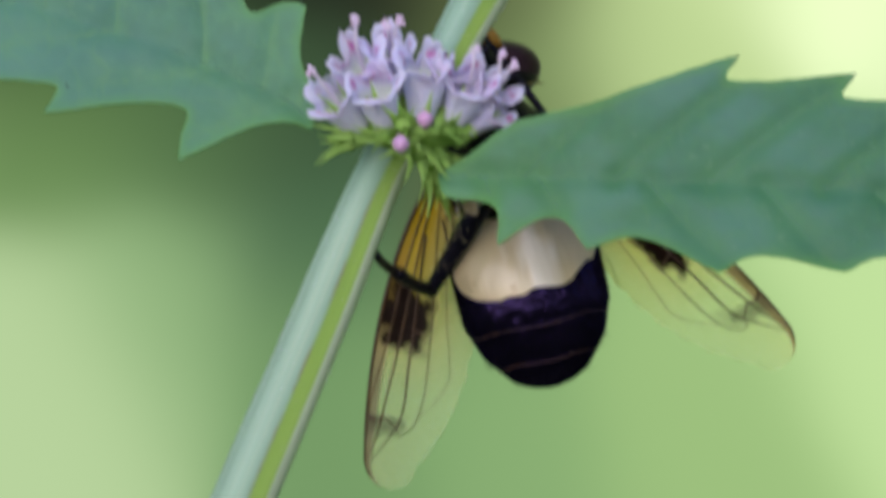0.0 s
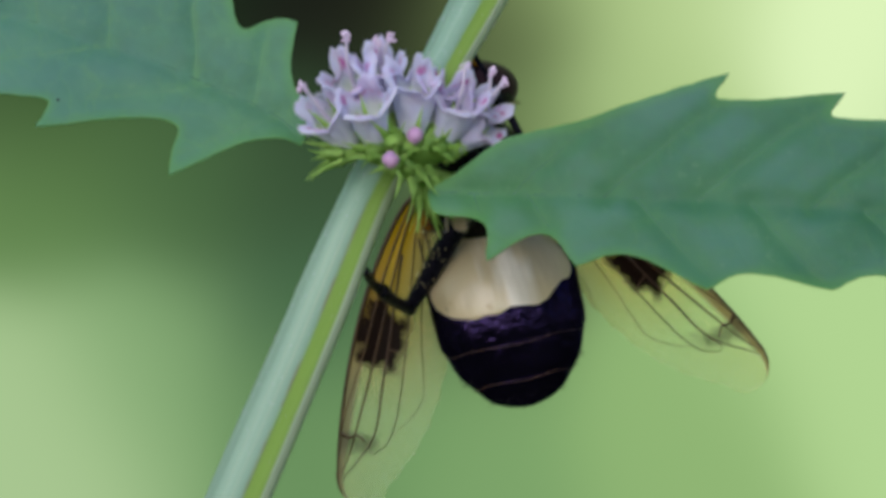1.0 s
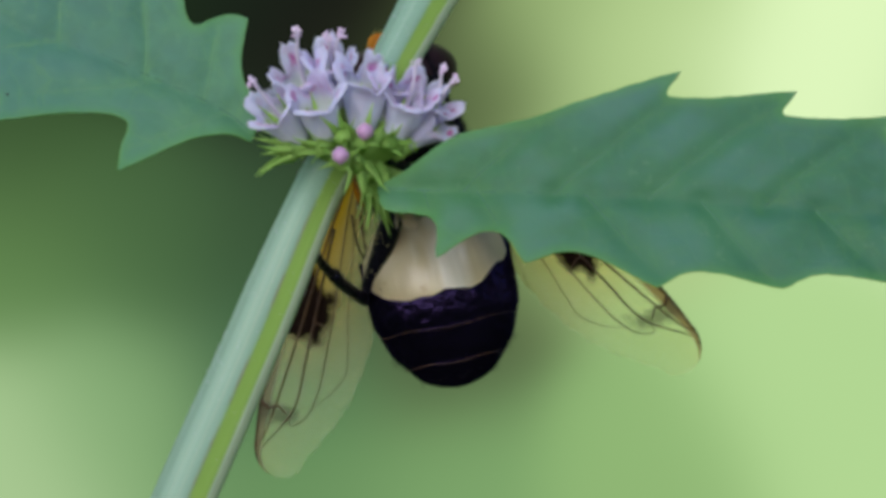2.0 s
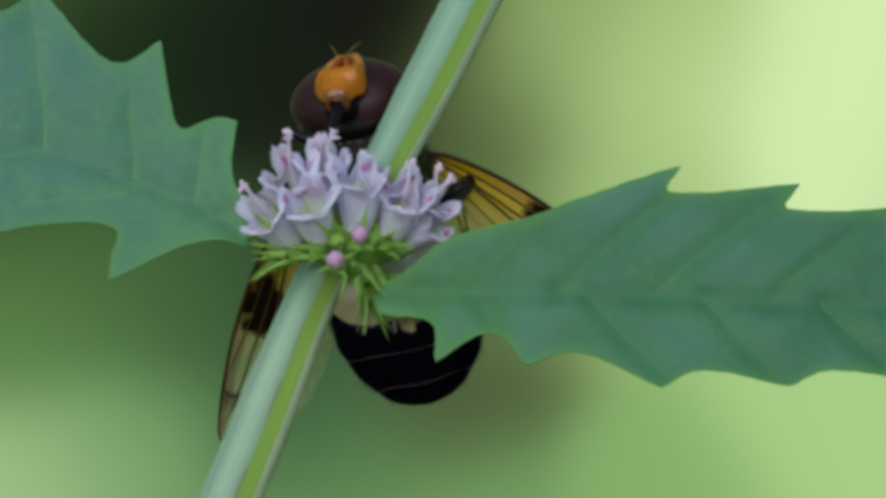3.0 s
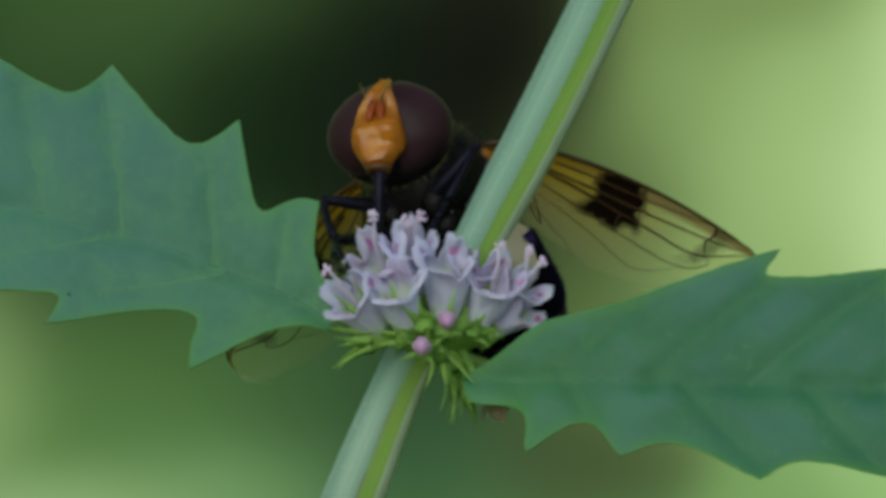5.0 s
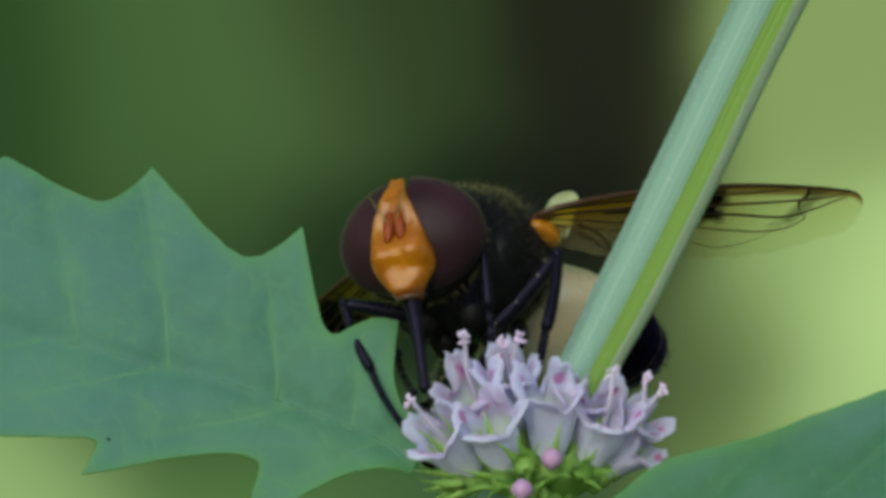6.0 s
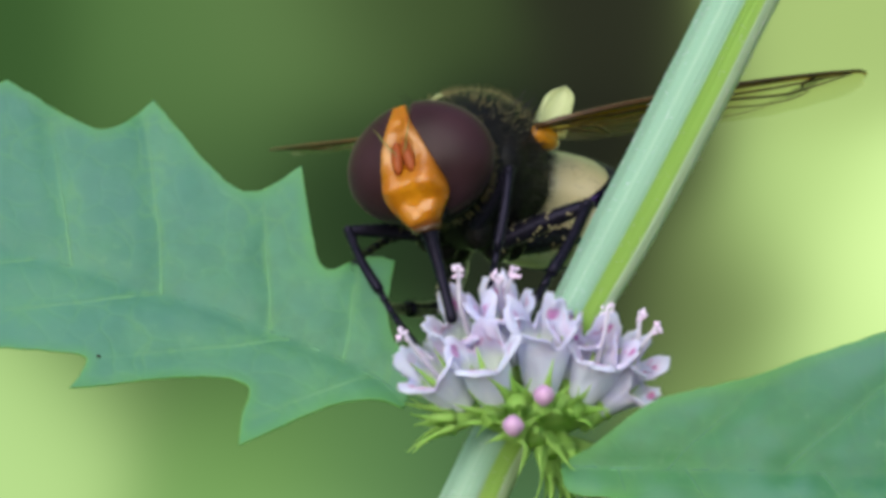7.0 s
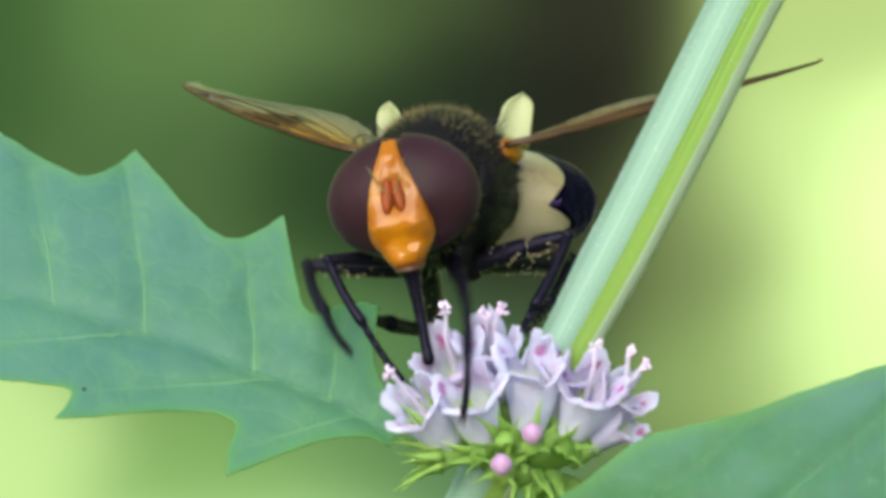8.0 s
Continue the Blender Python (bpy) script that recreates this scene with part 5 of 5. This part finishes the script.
# wings: seconds; towards the tip; towards the fore edge
WINGS = {
    1: [(0.0, (0.79, 0.0, -0.62), (0.6, 0.1, 0.75)), (1.0, (0.785, 0.0, -0.625), (0.6, 0.1, 0.75)), (1.5, (0.765, 0.0, -0.645), (0.6, 0.1, 0.75)), (1.7, (0.765, 0.0, -0.645), (0.6, 0.1, 0.75)),
        (2.8, (0.78, 0.30, -0.55), (0.5, -0.1, 0.85)), (3.5, (0.82, 0.35, -0.45), (0.4, -0.1, 0.9)), (4.2, (0.82, 0.35, -0.45), (0.4, -0.1, 0.9)),
        (5.3, (0.84, 0.42, -0.33), (0.2, -0.5, 0.75)), (5.5, (0.84, 0.46, -0.27), (0.2, -0.62, 0.7)), (6.0, (0.84, 0.52, 0.06), (0.3, -0.7, 0.55)),
        (6.5, (0.84, 0.50, 0.16), (0.4, -0.85, 0.38)), (7.0, (0.84, 0.50, 0.17), (0.4, -0.85, 0.32)), (7.5, (0.82, 0.54, 0.18), (0.45, -0.88, 0.06)), (8.0, (0.81, 0.54, 0.24), (0.45, -0.88, -0.03))],
    -1: [(0.0, (-0.22, 0.05, -0.97), (-0.9, 0.1, 0.3)), (1.0, (-0.23, 0.05, -0.97), (-0.9, 0.1, 0.3)), (1.5, (-0.30, 0.05, -0.95), (-0.9, 0.1, 0.3)), (1.7, (-0.28, 0.05, -0.95), (-0.9, 0.1, 0.3)),
         (2.8, (-0.28, 0.42, -0.85), (-0.9, 0.0, 0.3)), (3.5, (-0.30, 0.68, -0.66), (-0.9, -0.1, 0.3)), (4.2, (-0.30, 0.72, -0.62), (-0.9, -0.1, 0.3)),
         (5.3, (-0.50, 0.66, -0.55), (-0.7, -0.3, 0.5)), (5.5, (-0.58, 0.66, -0.46), (-0.7, -0.4, 0.5)), (6.0, (-0.50, 0.74, -0.44), (-0.7, -0.5, 0.2)),
         (6.5, (-0.48, 0.84, -0.26), (-0.75, -0.5, 0.1)), (7.0, (-0.39, 0.92, -0.01), (-0.8, -0.45, -0.08)), (7.5, (-0.50, 0.85, 0.14), (-0.77, -0.60, 0.03)), (8.0, (-0.52, 0.83, 0.20), (-0.70, -0.62, -0.04))],
}
# where the feet hold, mm from the node, and which way each knee stands out
FEET = {
    ("front", -1): [(0.0, (-1.5, 3.0, 1.8)), (1.7, (-1.5, 3.0, 1.8)), (2.8, (-2.6, -0.4, 1.0)), (4.2, (-2.6, -0.4, 1.0)), (5.3, (-3.6, -1.8, 1.1)), (5.6, (-3.6, -1.8, 1.1)), (6.0, (-4.6, 0.2, 0.3)), (6.2, (-4.6, 0.2, 0.3)), (6.4, (-3.9, -1.0, 0.8)), (8.0, (-3.85, -1.0, 0.8))],
    ("front", 1): [(0.0, (2.8, 1.5, 2.6)), (1.7, (2.8, 1.5, 2.6)), (2.8, (2.8, 0.7, 2.0)), (4.2, (2.8, 0.7, 2.0)), (5.3, (-1.3, -0.4, 2.0)), (7.7, (-1.5, -0.5, 1.5)), (7.85, (-1.2, -2.5, 2.6)), (8.0, (-1.5, -4.3, -0.4))],
    ("middle", -1): [(0.0, (-1.2, 3.0, -1.2)), (1.7, (-1.2, 3.0, -1.2)), (2.8, (-3.2, 2.4, 1.0)), (4.2, (-3.2, 2.4, 1.0)), (5.3, (-4.0, 0.5, 1.0)), (5.6, (-4.0, 0.5, 1.0)), (6.5, (-4.6, 3.0, 1.6)), (7.0, (-6.0, 2.5, 3.4)), (7.6, (-5.8, 2.0, 2.9)), (7.7, (-8.4, 1.5, 3.5)), (7.8, (-5.5, -0.8, -0.4)), (7.9, (-5.2, -0.8, -0.2)), (8.0, (-5.6, -0.8, 1.7))],
    ("middle", 1): [(0.0, (2.8, 3.0, -1.0)), (1.7, (2.8, 3.0, -1.0)), (2.8, (3.0, 2.4, 1.2)), (4.2, (3.0, 2.4, 1.2)), (5.3, (0.6, 1.0, 1.8)), (6.4, (-0.4, -0.6, 1.2)), (8.0, (-0.5, -0.6, 1.2))],
    ("hind", -1): [(0.0, (-1.6, 0.8, -6.3)), (1.7, (-1.6, 0.8, -6.3)), (2.8, (-1.8, 2.4, -2.6)), (4.2, (-1.8, 2.4, -2.6)), (5.3, (-2.8, 2.6, -1.4)), (6.5, (-4.8, 4.0, 1.6)), (8.0, (-5.4, 4.0, 2.8))],
    ("hind", 1): [(0.0, (4.2, 2.2, -1.0)), (1.7, (4.2, 2.2, -1.0)), (2.8, (3.2, 3.0, -0.5)), (4.2, (3.2, 3.0, -0.5)), (5.3, (2.2, 3.0, 0.4)), (6.5, (1.0, 3.0, 1.6)), (8.0, (0.3, 3.0, 2.3))],
}
KNEE = {("front", -1): [(0.0, (0.3, 0.3, -1.0)), (2.2, (0.3, 0.3, -1.0)), (2.8, (0.5, 0.9, -0.14)), (4.2, (0.5, 0.9, -0.14)), (5.0, (0.7, 1.0, 0.25)), (8.0, (0.7, 1.0, 0.25))],
        "front": [(0.0, (0.3, 0.3, -1.0)), (1.7, (0.3, 0.3, -1.0)), (2.8, (-0.78, 0.45, -0.44)), (4.2, (-0.78, 0.45, -0.44)), (5.3, (0.7, 1.0, 0.25)), (8.0, (0.7, 1.0, 0.25))],
        "middle": [(0.0, (0.1, 0.3, -1.0)), (2.2, (0.1, 0.3, -1.0)), (2.8, (-0.1, 1.0, 0.3)), (8.0, (-0.1, 1.0, 0.3))],
        ("hind", 1): [(0.0, (-0.8, 0.5, -0.4)), (1.7, (-0.8, 0.5, -0.4)), (2.7, (-0.05, 0.55, 0.8)), (4.2, (-0.05, 0.55, 0.8)), (5.3, (-0.5, 0.25, -0.9)), (6.0, (-0.5, 0.3, -0.9)), (6.5, (-0.6, 0.8, -0.7)), (8.0, (-0.6, 0.9, -0.9))],
        "hind": [(0.0, (-1.0, 1.0, 0.4)), (1.7, (-1.0, 1.0, 0.4)), (2.5, (-0.4, 0.3, -1.0)), (4.4, (-0.4, 0.3, -1.0)), (5.3, (-0.6, 0.9, -0.5)), (6.5, (-0.6, 0.9, -0.6)), (8.0, (-0.6, 0.9, -0.9))]}
# the abdomen on its joint behind the thorax: seconds, degrees up, degrees to its left
LIFT = [(0.0, 0, 0), (4.6, 0, 0), (5.5, 3, 2), (6.2, 6, 4), (7.0, 7, 4), (8.0, 8, 4)]
JOINT = Vector((-1.9, 0.0, -0.1))
SWAY = [(0.0, 0, 0), (2.5, 0, 0), (3.0, 0, 0.6), (3.5, 0, 1.3), (4.2, 0, 1.6), (5.3, 0, 1.4), (5.7, -2, 3.0), (6.0, -2, 2.4), (6.5, -1, 2.7), (7.0, 7.5, 1.9), (7.5, 18.5, 2.6), (8.0, 16.6, 2.3)]


def ease(rows, t):
    """Values between timed rows, gently eased."""
    if t <= rows[0][0]:
        return rows[0][1:]
    for a, b in zip(rows, rows[1:]):
        if t <= b[0]:
            q = (t - a[0]) / (b[0] - a[0])
            q = q * q * (3 - 2 * q)
            return [Vector(x).lerp(Vector(y), q) if isinstance(x, (tuple, Vector)) else x + (y - x) * q for x, y in zip(a[1:], b[1:])]
    return rows[-1][1:]


def body_pose(t):
    h, f, u = ease(BODY, t)
    f, u = Vector(f).normalized(), Vector(u)
    u = (u - f * u.dot(f)).normalized()
    r = Matrix((f, u.cross(f), u)).transposed()
    return Matrix.Translation(NODE + (Vector(h) - r @ HEAD) * MM) @ r.to_4x4()


def leg_poses(key, t, body):
    th, sh, ft, a, b = legs[key]
    kind, e = key
    hip = Vector(HIP[kind])
    hip.y *= e
    foot = (body.inverted() @ (NODE + Vector(ease(FEET[key], t)[0]) * MM)) / MM
    d = foot - hip
    dist = min(max(d.length, abs(a - b) + 0.15), a + b - 0.05)
    d.normalize()
    pole = Vector(ease(KNEE.get(key, KNEE[kind]), t)[0])
    pole.y *= e
    pole = (pole - d * pole.dot(d)).normalized()
    c = (a * a + dist * dist - b * b) / (2 * a * dist)
    knee = hip + (d * c + pole * math.sqrt(max(0.0, 1 - c * c))) * a
    end = hip + d * dist
    rt = frame_of(knee - hip, pole)
    rs = frame_of(end - knee, pole)
    mt = Matrix.Translation(hip * MM) @ rt.to_4x4()
    ms = Matrix.Translation(knee * MM) @ rs.to_4x4()
    return mt, mt.inverted() @ ms


def motions():
    times = [round(0.1 * i, 1) for i in range(81)]
    walk(fly, [(t, body_pose(t)) for t in times])
    walk(head, [(t, Matrix.Translation((HEAD - Vector((d, 0, 0))) * MM) @ pose(0, 0, 0, a, p, r)) for t, a, p, r, d in HEADTURN])
    walk(abdomen, [(t, Matrix.Translation(JOINT * MM) @ pose(0, 0, 0, 0, a, -b) @ Matrix.Translation(JOINT * -MM)) for t, a, b in LIFT])
    for e, ob in ((1, wing_left), (-1, wing_right)):
        rows = []
        for t in times[::2] + [8.0] * (times[-1] not in times[::2]):
            inv = body_pose(t).to_3x3().inverted()
            tip, fore = ease(WINGS[e], t)
            rows.append((t, Matrix.Translation(ROOT[e] * MM) @ frame_of(inv @ Vector(tip), inv @ Vector(fore) * e).to_4x4()))
        walk(ob, rows)
    for key, (th, sh, ft, *_) in legs.items():
        rows = [(t, *leg_poses(key, t, body_pose(t))) for t in times]
        walk(th, [(t, m) for t, m, _ in rows])
        for ob in (sh, ft):
            walk(ob, [(t, m) for t, _, m in rows])
    walk(leaf_left, [(t, leaf_pose(tilt=a, droop=d, **LEFT_POSE)) for t, a, d in SWAY])


motions()
